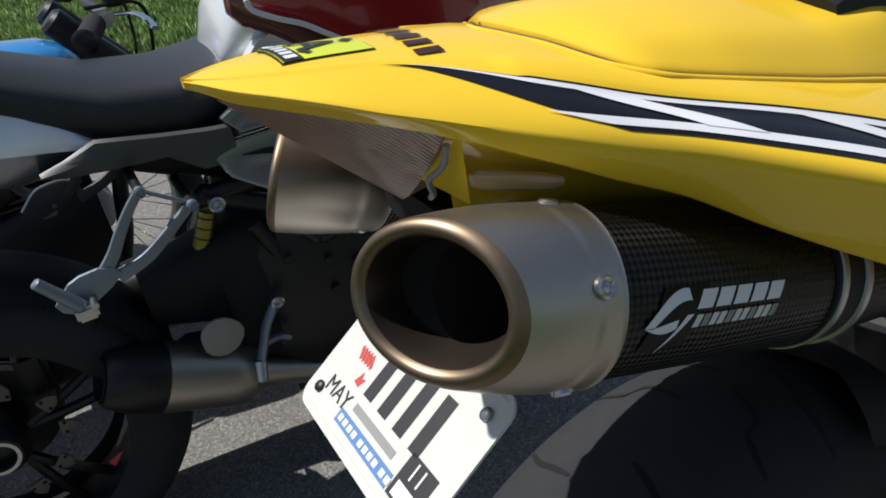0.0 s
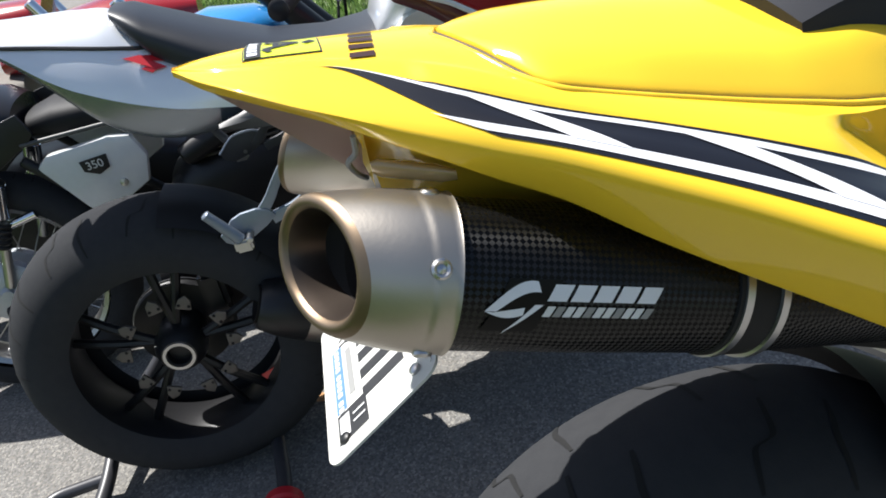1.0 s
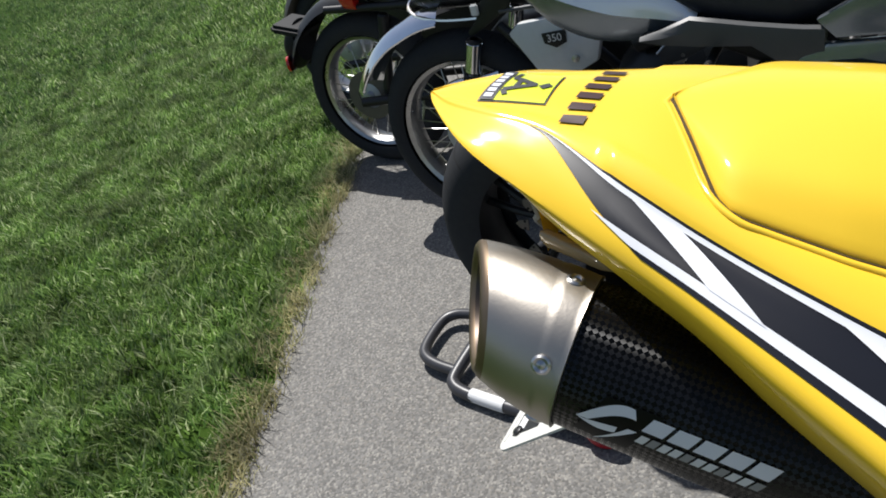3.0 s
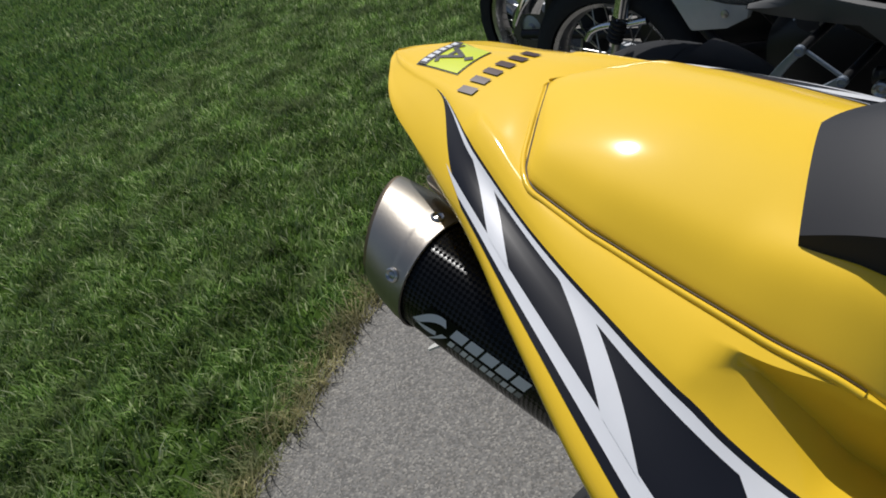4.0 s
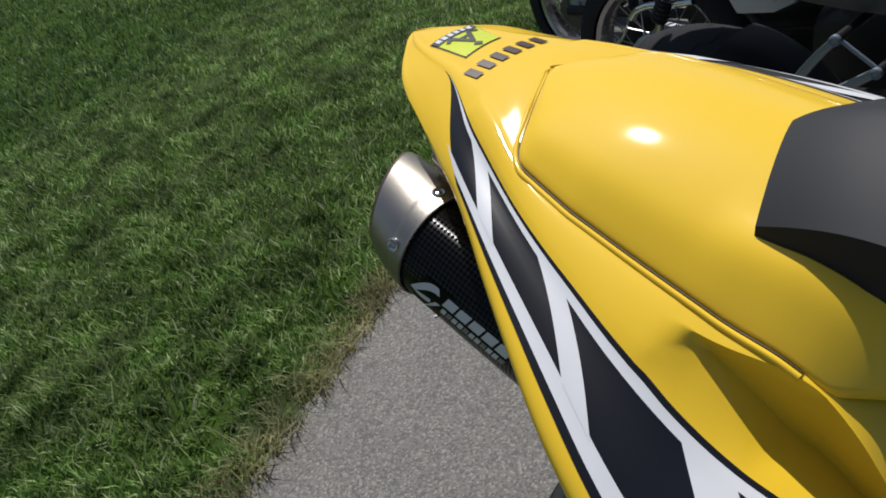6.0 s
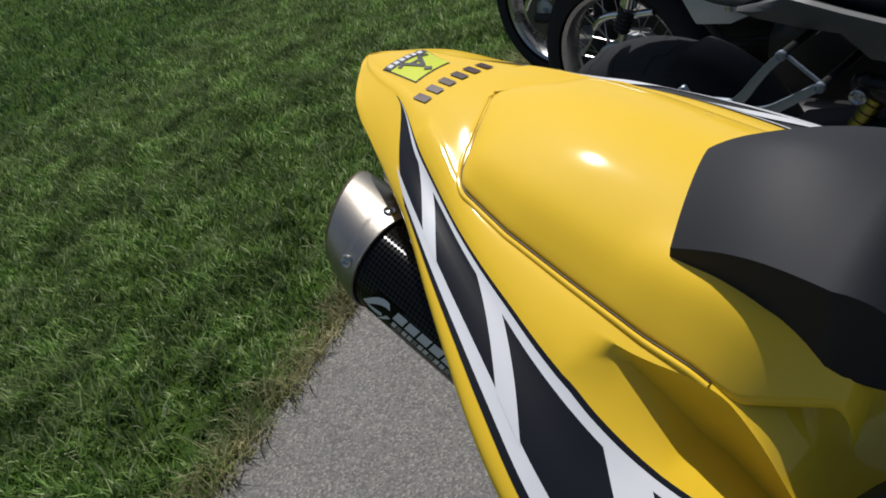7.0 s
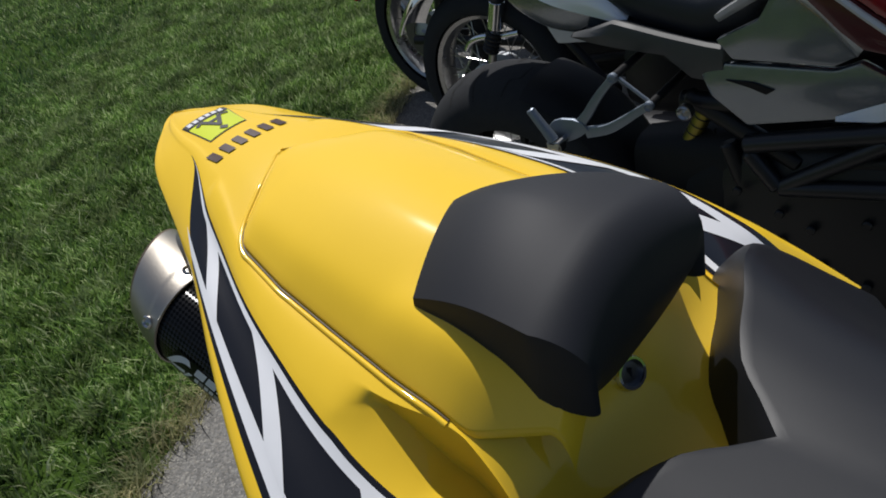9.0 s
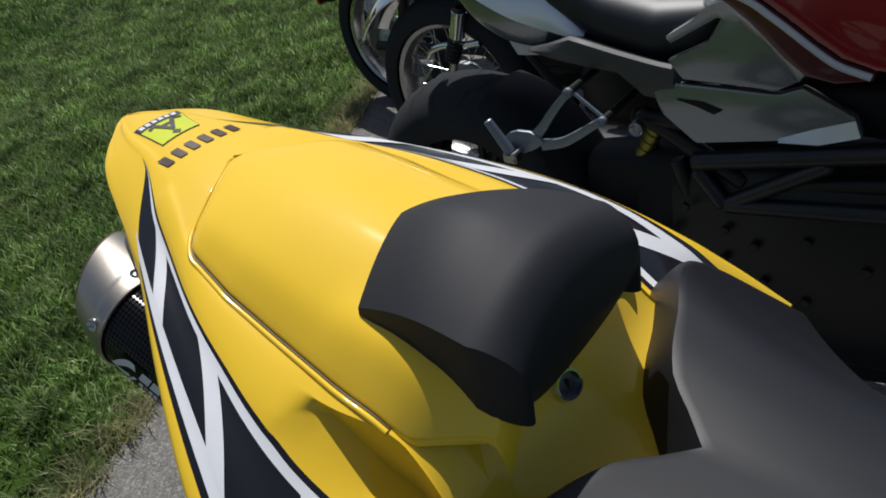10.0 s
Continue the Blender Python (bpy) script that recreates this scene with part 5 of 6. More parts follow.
# tank: silver flank, black panel, red top
part("tank", hull([(0.14, SX, 0.87, 0.09, 0.03), (0.20, SX, 0.895, 0.135, 0.075), (0.30, SX, 0.945, 0.195, 0.12), (0.42, SX, 0.95, 0.205, 0.14), (0.60, SX, 0.93, 0.17, 0.13), (0.72, SX, 0.90, 0.09, 0.09)], 2.5, 36), RED_PAINT, silver, "deep red fuel tank with a white pinstripe")
STRIPE = [(0.164, 0.975), (0.170, 0.959), (0.201, 0.941), (0.236, 0.925), (0.262, 0.908), (0.280, 0.896), (0.315, 0.871), (0.349, 0.850), (0.390, 0.838)]
part("tank_flank", side_slab(SX + 0.190, 0.034, [(0.145, 0.979), (0.143, 0.955), (0.155, 0.938), (0.185, 0.921), (0.215, 0.902), (0.245, 0.874), (0.276, 0.844), (0.305, 0.822), (0.345, 0.815), (0.390, 0.825)] + STRIPE[::-1], 0.004), MAROON, silver, "dark maroon tank flank")
part("tank_cheek", side_slab(SX + 0.188, 0.042, STRIPE + [(0.46, 0.835), (0.55, 0.88), (0.50, 0.97), (0.38, 1.02), (0.25, 1.04), (0.172, 1.02)], 0.010), RED_PAINT, silver, "deep red tank cheek")
part("frame_cover", hull([(0.25, SX + 0.08, 0.735, 0.05, 0.03), (0.34, SX + 0.09, 0.745, 0.06, 0.045), (0.52, SX + 0.08, 0.75, 0.06, 0.06), (0.70, SX + 0.06, 0.76, 0.06, 0.05)], 3.2), BLACK_PLASTIC, silver)
for a, b, q in (((0.137, 0.635), (0.50, 0.725), 0.016), ((0.194, 0.564), (0.345, 0.672), 0.014), ((0.194, 0.564), (0.52, 0.620), 0.015), ((0.143, 0.622), (0.194, 0.564), 0.014)):
    part("frame_tube", rod((SX + 0.170, *a), (SX + 0.172, *b), q), SATIN_BLACK, silver, "satin black trellis frame tube")
part("tank_side", hull([(0.128, SX + 0.055, 0.888, 0.070, 0.020), (0.145, SX + 0.06, 0.910, 0.098, 0.046), (0.168, SX + 0.068, 0.934, 0.115, 0.066), (0.20, SX + 0.07, 0.950, 0.122, 0.070), (0.25, SX + 0.05, 0.965, 0.11, 0.06)], 2.4), SILVER, silver, "silver shoulder behind the tank")
part("pinstripe", tube([(SX + 0.226, y, z) for y, z in STRIPE], 0.0046, 6), WHITE_PAINT, silver, "white pinstripe")

# frame, engine and bolts seen as dark masses
for a, b in (((0.03, 0.70), (0.22, 0.60)), ((0.22, 0.60), (0.52, 0.66)), ((0.10, 0.62), (0.18, 0.42)), ((0.22, 0.60), (0.30, 0.44)), ((0.02, 0.69), (0.30, 0.70))):
    part("frame_tube", rod((SX + 0.145, *a), (SX + 0.15, *b), 0.016), BLACK_METAL, silver, "black trellis frame tube")
part("engine", hull([(0.06, SX, 0.45, 0.14, 0.14), (0.14, SX, 0.46, 0.17, 0.20), (0.40, SX, 0.46, 0.18, 0.22), (0.62, SX, 0.48, 0.16, 0.22)], 4), BLACK_METAL, silver, "black engine")
part("sump", hull([(0.10, SX, 0.26, 0.10, 0.06), (0.40, SX, 0.24, 0.12, 0.06), (0.55, SX, 0.28, 0.10, 0.08)], 3.5), BLACK_METAL, silver)
part("swingarm_pivot", hull([(0.02, SX, 0.44, 0.15, 0.12), (0.07, SX, 0.46, 0.155, 0.16), (0.14, SX, 0.46, 0.15, 0.18)], 3.2), BLACK_PLASTIC, silver)
part("battery_box", hull([(-0.10, SX, 0.80, 0.11, 0.035), (0.0, SX, 0.768, 0.13, 0.048), (0.05, SX, 0.752, 0.13, 0.05), (0.12, SX, 0.72, 0.13, 0.06)], 3.2), BLACK_PLASTIC, silver)
for y, z in ((0.13, 0.55), (0.20, 0.52), (0.25, 0.50), (0.20, 0.46), (0.27, 0.43), (0.33, 0.53), (0.34, 0.41), (0.42, 0.50)):
    part("bolt", lathe([(0, 0.008), (0.006, 0.008), (0.008, 0.006), (0.008, 0.0001)], (SX + 0.178, y, z), (1, 0, 0), 14), BLACK_METAL, silver)
part("bolt", lathe([(0, 0.013), (0.014, 0.013), (0.016, 0.010), (0.012, 0.006), (0.016, 0.0001)], (SX + 0.180, 0.0465, 0.690), (1, 0, 0), 18), STEEL, silver, "bright flanged bolt")
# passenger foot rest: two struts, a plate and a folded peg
# the cast aluminium again, darkened for the far footrest, which lies in shade
SHADED_ALU = mat("shaded_cast_alloy", (0.10, 0.10, 0.105), (0.07, 0.07, 0.075), rough=0.5, metal=0.5, scale=120.0, bump=0.1)


def bent_strut(x, thick, centre, w0, w1):
    """A flat strut along a bent centre line, from width w0 to w1."""
    P = smooth_path([(0, y, z) for y, z in centre], 5)
    left, right = [], []
    for i, p in enumerate(P):
        t = (P[min(i + 1, len(P) - 1)] - P[max(i - 1, 0)]).normalized()
        q = t.cross(Vector((1, 0, 0))) * (w0 + (w1 - w0) * i / (len(P) - 1))
        left.append(((p + q).y, (p + q).z))
        right.append(((p - q).y, (p - q).z))
    return side_slab(x, thick, left + right[::-1], 0.002)


for far in (False, True):
    fx = SX - 0.160 if far else SX + 0.230
    size, oy, oz = (1.0, 0.0, 0.0) if far else (0.9406, 0.0076, 0.0588)
    k = -1 if far else 1
    up = 0.034 if far else 0.0
    metal = SHADED_ALU if far else ALU
    plate = [(-0.234, 0.618), (-0.228, 0.604), (-0.212, 0.594), (-0.175, 0.604), (-0.150, 0.617), (-0.128, 0.634), (-0.140, 0.648), (-0.160, 0.654), (-0.188, 0.652), (-0.206, 0.645)]
    plate = [(y * size + oy, z * size + oz) for y, z in plate]
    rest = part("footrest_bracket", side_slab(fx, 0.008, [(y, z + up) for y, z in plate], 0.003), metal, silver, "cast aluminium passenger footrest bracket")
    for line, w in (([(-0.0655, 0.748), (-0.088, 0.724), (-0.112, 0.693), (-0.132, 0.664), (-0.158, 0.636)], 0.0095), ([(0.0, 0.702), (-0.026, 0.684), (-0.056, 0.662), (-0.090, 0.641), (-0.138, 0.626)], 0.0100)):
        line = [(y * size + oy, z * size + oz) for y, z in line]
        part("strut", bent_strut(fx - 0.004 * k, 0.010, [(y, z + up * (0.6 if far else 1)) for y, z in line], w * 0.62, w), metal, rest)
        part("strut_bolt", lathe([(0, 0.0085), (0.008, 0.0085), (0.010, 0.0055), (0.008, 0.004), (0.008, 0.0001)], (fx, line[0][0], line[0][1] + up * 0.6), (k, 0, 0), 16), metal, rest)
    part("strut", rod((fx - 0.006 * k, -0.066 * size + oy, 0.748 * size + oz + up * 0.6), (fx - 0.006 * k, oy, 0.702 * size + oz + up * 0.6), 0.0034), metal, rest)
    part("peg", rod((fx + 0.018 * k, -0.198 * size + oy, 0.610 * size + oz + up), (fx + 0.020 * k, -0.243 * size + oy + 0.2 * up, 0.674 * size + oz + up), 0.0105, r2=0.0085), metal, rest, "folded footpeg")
    part("peg_clip", block((fx + 0.016 * k, -0.196 * size + oy, 0.601 * size + oz + up), (0.026, 0.030, 0.022), 0.004), STEEL, rest)
    part("peg_pin", rod((fx - 0.004 * k, -0.182 * size + oy, 0.612 * size + oz + up), (fx + 0.034 * k, -0.182 * size + oy, 0.612 * size + oz + up), 0.006), STEEL, rest)
    if not far:
        for y, z in ((-0.0655, 0.748), (0.0, 0.702)):
            part("spacer", rod((fx - 0.002, y * size + oy, z * size + oz), (SX + 0.10, y * size + oy, z * size + oz), 0.0075), BLACK_METAL, rest)
    # a tube of lighter alloy stands for the plate's sunlit upper edge
    if far:
        part("bright_rim", tube([(fx + 0.005, y, z + up + 0.001) for y, z in (plate[0], plate[9], plate[8], plate[7], plate[6])], 0.0028, 6), ALU, rest, "sunlit upper rim in the lighter alloy")
# rider's foot rest and its heel plate
arm = part("rider_footrest", tube([(SX + 0.178, 0.092, 0.484), (SX + 0.182, 0.064, 0.448), (SX + 0.186, 0.046, 0.410), (SX + 0.190, 0.034, 0.385)], 0.011, 10, flatten=0.7), ALU, silver, "aluminium rider footrest")
part("arm_branch", tube([(SX + 0.184, 0.050, 0.416), (SX + 0.182, 0.079, 0.416), (SX + 0.178, 0.095, 0.404)], 0.009, 8, flatten=0.7), ALU, arm)
part("pivot_bolt", lathe([(0, 0.012), (0.008, 0.012), (0.010, 0.008), (0.006, 0.005), (0.006, 0.0001)], (SX + 0.182, 0.092, 0.484), (1, 0, 0), 16), STEEL, arm)
part("peg", rod((SX + 0.188, 0.034, 0.390), (SX + 0.205, 0.024, 0.355), 0.012, r2=0.010), STEEL, arm, "worn steel footpeg")
WORN_ALLOY = mat("worn_alloy", (0.33, 0.32, 0.29), rough=0.6, metal=0.4)
part("heel_plate", side_slab(SX + 0.186, 0.006, [(-0.048 + 0.036 + 0.036 * math.cos(a) * (1.0 + 0.06 * math.cos(3 * a)), 0.462 + 0.036 * math.sin(a)) for a in np.linspace(0, 2 * math.pi, 17)[:-1]], 0.002), WORN_ALLOY, silver, "worn alloy heel plate")
# fluid reservoirs
part("reservoir", rod((SX + 0.10, 0.0421, 0.650), (SX + 0.10, 0.0077, 0.578), 0.0155), GOLD, silver, "small gold damper canister")
for e in (0.012, 0.030, 0.048):
    part("canister_groove", lathe([(e, 0.0157), (e + 0.001, 0.0161), (e + 0.002, 0.0161), (e + 0.003, 0.0157)], (SX + 0.10, 0.0421, 0.650), (0, -0.034, -0.072), 24), BLACK_METAL, silver)
pot = part("reservoir", lathe([(0, 0.0001), (0, 0.014), (0.004, 0.018), (0.030, 0.019), (0.036, 0.016), (0.040, 0.0001)], (SX + 0.10, 0.066, 0.601), (0, -0.30, -1), 24), AMBER, silver, "brown fluid reservoir")
part("reservoir_cap", lathe([(-0.010, 0.0001), (-0.010, 0.013), (0.0, 0.0145)], (SX + 0.10, 0.066, 0.601), (0, -0.30, -1), 20), BLACK_PLASTIC, pot)
part("linkage", hull([(0.075, SX + 0.03, 0.62, 0.04, 0.05), (0.10, SX + 0.04, 0.64, 0.06, 0.07), (0.14, SX + 0.05, 0.64, 0.07, 0.08)], 3.0), BLACK_PLASTIC, silver)
# exhaust silencer on the right, its black end cut slantwise
o = Vector((SX + 0.165, -0.201, 0.458))
d = Vector((-0.02, 0.222, -0.116)).normalized()
ex = part("exhaust", lathe([(0.082, 0.0595), (0.10, 0.060), (0.20, 0.059), (0.235, 0.056), (0.255, 0.044), (0.262, 0.030), (0.30, 0.026), (0.44, 0.024)], o, d, 40), TITAN, silver, "satin exhaust silencer with black outlet")
part("outlet_cap", lathe([(0.016, 0.030), (-0.002, 0.034), (-0.006, 0.040), (0.0, 0.047), (0.03, 0.055), (0.086, 0.0602), (0.088, 0.0590)], o, d, 40), BLACK_METAL, ex)
part("outlet_ring", lathe([(0.0, 0.0345), (-0.009, 0.0350), (-0.010, 0.0335), (0.0, 0.0320), (0.07, 0.031), (0.07, 0.0001)], o, d, 40), SOOT, ex)
# single-sided swingarm behind the wheel, and the carrier that closes the hub
part("swingarm", hull([(-0.42, SX - 0.10, 0.375, 0.05, 0.10), (-0.30, SX - 0.12, 0.40, 0.05, 0.09), (-0.08, SX - 0.10, 0.44, 0.06, 0.075), (0.06, SX - 0.04, 0.47, 0.11, 0.07), (0.16, SX, 0.48, 0.14, 0.07)], 3.0), BLACK_METAL, silver, "black single-sided swingarm")
part("hub_carrier", lathe([(-0.075, 0.0001), (-0.075, 0.095), (-0.055, 0.105), (-0.045, 0.100), (-0.045, 0.0001)], SAX, (1, 0, 0), 36), BLACK_METAL, silver)
part("inner_guard", hull([(-0.10, SX + 0.06, 0.52, 0.05, 0.05), (0.0, SX + 0.07, 0.52, 0.06, 0.08), (0.12, SX + 0.08, 0.53, 0.07, 0.10)], 3.2), BLACK_PLASTIC, silver)
# alloy lugs where the spokes leave the hub
for k in range(5):
    for e in (-0.28, 0.28):
        a = 2 * math.pi * k / 5 + 0.2 + e
        c = Vector((SAX.x + 0.040, SAX.y + 0.104 * math.cos(a), SAX.z + 0.104 * math.sin(a)))
        tri = [(c.y + r * math.cos(a + q), c.z + r * math.sin(a + q)) for r, q in ((0.020, 0.0), (0.015, 0.9), (0.019, 2.2), (0.012, 3.14), (0.019, -2.2), (0.015, -0.9))]
        lug = part("spoke_lug", side_slab(c.x, 0.006, tri, 0.002), WORN_DISC, silver, "grey alloy lug")
        for q in (1.9, -1.9):
            part("lug_hole", lathe([(0, 0.0032), (0.0012, 0.0030), (0.0012, 0.0001)], (c.x + 0.0028, c.y + 0.010 * math.cos(a + q), c.z + 0.010 * math.sin(a + q)), (1, 0, 0), 10), GROOVE, lug)
part("warning_label", slab([(SAX.x + 0.086, SAX.y + q, SAX.z - e) for q, e in ((0.140, 0.080), (0.168, 0.0695), (0.147, 0.093))], (0.002, 0, 0)), RED_INK, silver, "small red warning label")
part("chain_guard", side_slab(SX + 0.10, 0.02, [(-0.17, 0.40), (-0.06, 0.44), (0.02, 0.42), (-0.04, 0.36), (-0.14, 0.34)], 0.006), BLACK_PLASTIC, silver)

shift(silver, *SILVER_AT)

# ---- paddock stand under the silver motorcycle ----
stand = thing("paddock_stand", (-0.85, -0.5, 0), "dark grey tubular paddock stand with red rollers and white label", "paddock stand")
part("side_bar", tube([(-0.578, -0.290, 0.050), (-0.590, -0.45, 0.031), (-0.612, -0.60, 0.027), (-0.620, -0.645, 0.028), (-0.634, -0.676, 0.030), (-0.662, -0.688, 0.033), (-0.76, -0.681, 0.045), (-0.85, -0.668, 0.060), (-0.95, -0.66, 0.085), (-1.03, -0.655, 0.10)], 0.0155, 12), STAND_PAINT, stand)
part("handle", tube([(-0.675, -0.692, 0.034), (-0.685, -0.745, 0.034), (-0.700, -0.785, 0.035), (-0.727, -0.809, 0.035), (-0.785, -0.817, 0.036), (-0.842, -0.812, 0.038), (-0.866, -0.785, 0.041), (-0.868, -0.74, 0.046), (-0.864, -0.665, 0.056)], 0.014, 12), STAND_PAINT, stand, "bent lifting handle")
part("upright", tube([(-0.98, -0.657, 0.092), (-1.04, -0.53, 0.20), (-1.05, -0.42, 0.324)], 0.018, 12), STAND_PAINT, stand)
HUB = SAX + SILVER_AT
part("axle_pin", rod((-1.05, HUB.y, HUB.z), (HUB.x - 0.06, HUB.y, HUB.z), 0.018), STEEL, stand)
part("cross_bar", tube([(-1.03, -0.655, 0.10), (-1.02, -0.45, 0.075), (-0.92, -0.33, 0.060), (-0.76, -0.294, 0.055), (-0.578, -0.290, 0.050)], 0.0155, 12), STAND_PAINT, stand)
part("label", tube([(-0.6165, -0.622, 0.0272), (-0.6085, -0.577, 0.0275), (-0.6000, -0.528, 0.0285)], 0.0163, 16), LABEL_WHITE, stand, "scuffed white label wrapped round the bar")
for x in (-0.568, -0.655):
    w = part("roller", lathe([(-0.014, 0.0001), (-0.014, 0.014), (-0.010, 0.020), (-0.014, 0.024), (-0.014, 0.034), (-0.009, 0.039), (0.009, 0.039), (0.014, 0.034), (0.014, 0.024), (0.010, 0.020), (0.014, 0.014), (0.014, 0.0001)], (x, -0.293, 0.045), (1, 0, 0), 32), RED_PLASTIC, stand, "red plastic roller")
    part("roller_bolt", lathe([(0.012, 0.007), (0.018, 0.006), (0.0185, 0.0001)], (x, -0.293, 0.045), (1, 0, 0), 12), STEEL, w)


# ---- older motorcycles beyond ----
def spoked_wheel(root, c, R, rim_r, w, drum=0.08, disc=0.0):
    m = Matrix.Translation(c)
    tyre = part("tyre", bm_t(lathe([(x, r) for x, r in tyre_profile(R, w, 0.052, 16)], (0, 0, 0), (1, 0, 0), 72), m), RUBBER, root, "narrow black tyre")
    bm = bmesh.new()
    K = 46
    for k in range(K):
        for s in (1, -1):
            a = 2 * math.pi * (k + (0.5 if s > 0 else 0)) / K
            grid([[(s * x, (R + 0.0006 - dr) * math.cos(a + h), (R + 0.0006 - dr) * math.sin(a + h)) for h in (-0.006, 0.006)] for x, dr in ((0.006, 0.0), (0.02, 0.004), (0.035, 0.014))], bm=bm)
    part("tread_groove", bm_t(bm, m), GROOVE, tyre, kind="stuff")
    rim = part("rim", bm_t(lathe([(-w * 0.32, rim_r + 0.010), (-w * 0.36, rim_r + 0.006), (-w * 0.30, rim_r - 0.006), (-w * 0.12, rim_r - 0.014), (w * 0.12, rim_r - 0.014), (w * 0.30, rim_r - 0.006), (w * 0.36, rim_r + 0.006), (w * 0.32, rim_r + 0.010)], (0, 0, 0), (1, 0, 0), 72), m), RIM_ALLOY, root, "chromed steel wheel rim")
    hub = part("hub", bm_t(lathe([(-0.06, 0.0001), (-0.06, drum * 0.5), (-0.045, drum), (-0.02, drum), (-0.015, drum * 0.5), (0.02, drum * 0.5), (0.025, drum), (0.05, drum), (0.06, drum * 0.75), (0.062, drum * 0.3), (0.075, drum * 0.2), (0.075, 0.0001)], (0, 0, 0), (1, 0, 0), 40), m), PALE_ALLOY, rim, "finned alloy hub")
    if disc:
        part("brake_disc", bm_t(lathe([(0.062, 0.05), (0.062, disc), (0.067, disc), (0.067, 0.05)], (0, 0, 0), (1, 0, 0), 40, closed=True), m), WORN_DISC, rim, "worn steel brake disc")
    for k in range(36):
        a = 2 * math.pi * k / 36
        s = 1 if k % 2 else -1
        b = a + (0.32 if (k // 2) % 2 else -0.32)
        part("spoke", bm_t(rod((s * 0.035, drum * 0.85 * math.cos(b), drum * 0.85 * math.sin(b)), (s * 0.006, (rim_r - 0.012) * math.cos(a), (rim_r - 0.012) * math.sin(a)), 0.0017, 5), m), STEEL, rim)
    return tyre


def coil(a, b, r, turns, wire, root, name="spring", material=CHROME):
    a, b = Vector(a), Vector(b)
    d, u, v = axes(b - a)
    L = (b - a).length
    pts = [a + d * (L * i / (turns * 10)) + (u * math.cos(2 * math.pi * i / 10) + v * math.sin(2 * math.pi * i / 10)) * r for i in range(turns * 10 + 1)]
    return part(name, tube(pts, wire, 6, 1), material, root)


VX = -1.735
old = thing("motorcycle", (VX, -0.3, 0), "older black and white motorcycle with chrome fender and spoked wheels", "motorcycle", "older motorcycles in the row")
A1 = Vector((VX + 0.08, -0.965, 0.277))     # leaning on its side stand, the wheels stand off the middle plane
spoked_wheel(old, A1, 0.307, 0.222, 0.115)
spoked_wheel(old, Vector((VX + 0.08, 0.32, 0.277)), 0.307, 0.240, 0.09)
# chromed rear fender over the wheel, flaring away from it towards the tip
rows = []
for a in np.linspace(1.62, 2.74, 26):
    r = 0.342 + 0.030 * max((a - 2.0) / 0.7, 0)
    rows.append([(A1.x - 0.005 + 0.064 * q, A1.y + (r + 0.042 * (1 - abs(q) ** 2.4)) * math.cos(a), A1.z + (r + 0.042 * (1 - abs(q) ** 2.4)) * math.sin(a)) for q in np.linspace(-1, 1, 17)])
fender = part("fender", grid(rows), CHROME, old, "chromed rear fender")
part("fender_rim", tube([rows[k][-1] for k in range(0, 26, 3)], 0.005, 6), CHROME, fender, "rolled chrome edge")
part("seat", hull([(-1.095, VX, 0.742, 0.050, 0.026), (-1.075, VX, 0.742, 0.088, 0.050), (-1.01, VX, 0.744, 0.118, 0.066), (-0.90, VX, 0.743, 0.126, 0.067), (-0.82, VX, 0.736, 0.122, 0.056), (-0.785, VX, 0.728, 0.112, 0.036)], 2.3, 36), GLOSS_VINYL, old, "glossy black pillion seat with chrome beading")
part("seat_trim", tube([(VX - 0.11, -1.05, 0.690), (VX - 0.06, -1.098, 0.712), (VX + 0.06, -1.098, 0.712), (VX + 0.108, -1.06, 0.688), (VX + 0.127, -0.976, 0.673), (VX + 0.129, -0.88, 0.667), (VX + 0.126, -0.80, 0.668)], 0.0055, 6), CHROME, old)
part("rider_saddle", hull([(-0.77, VX, 0.700, 0.09, 0.030), (-0.70, VX, 0.705, 0.115, 0.045), (-0.52, VX, 0.700, 0.110, 0.042), (-0.38, VX, 0.710, 0.08, 0.035)], 2.6, 28), BLACK_PLASTIC, old, "matt black rider's saddle")
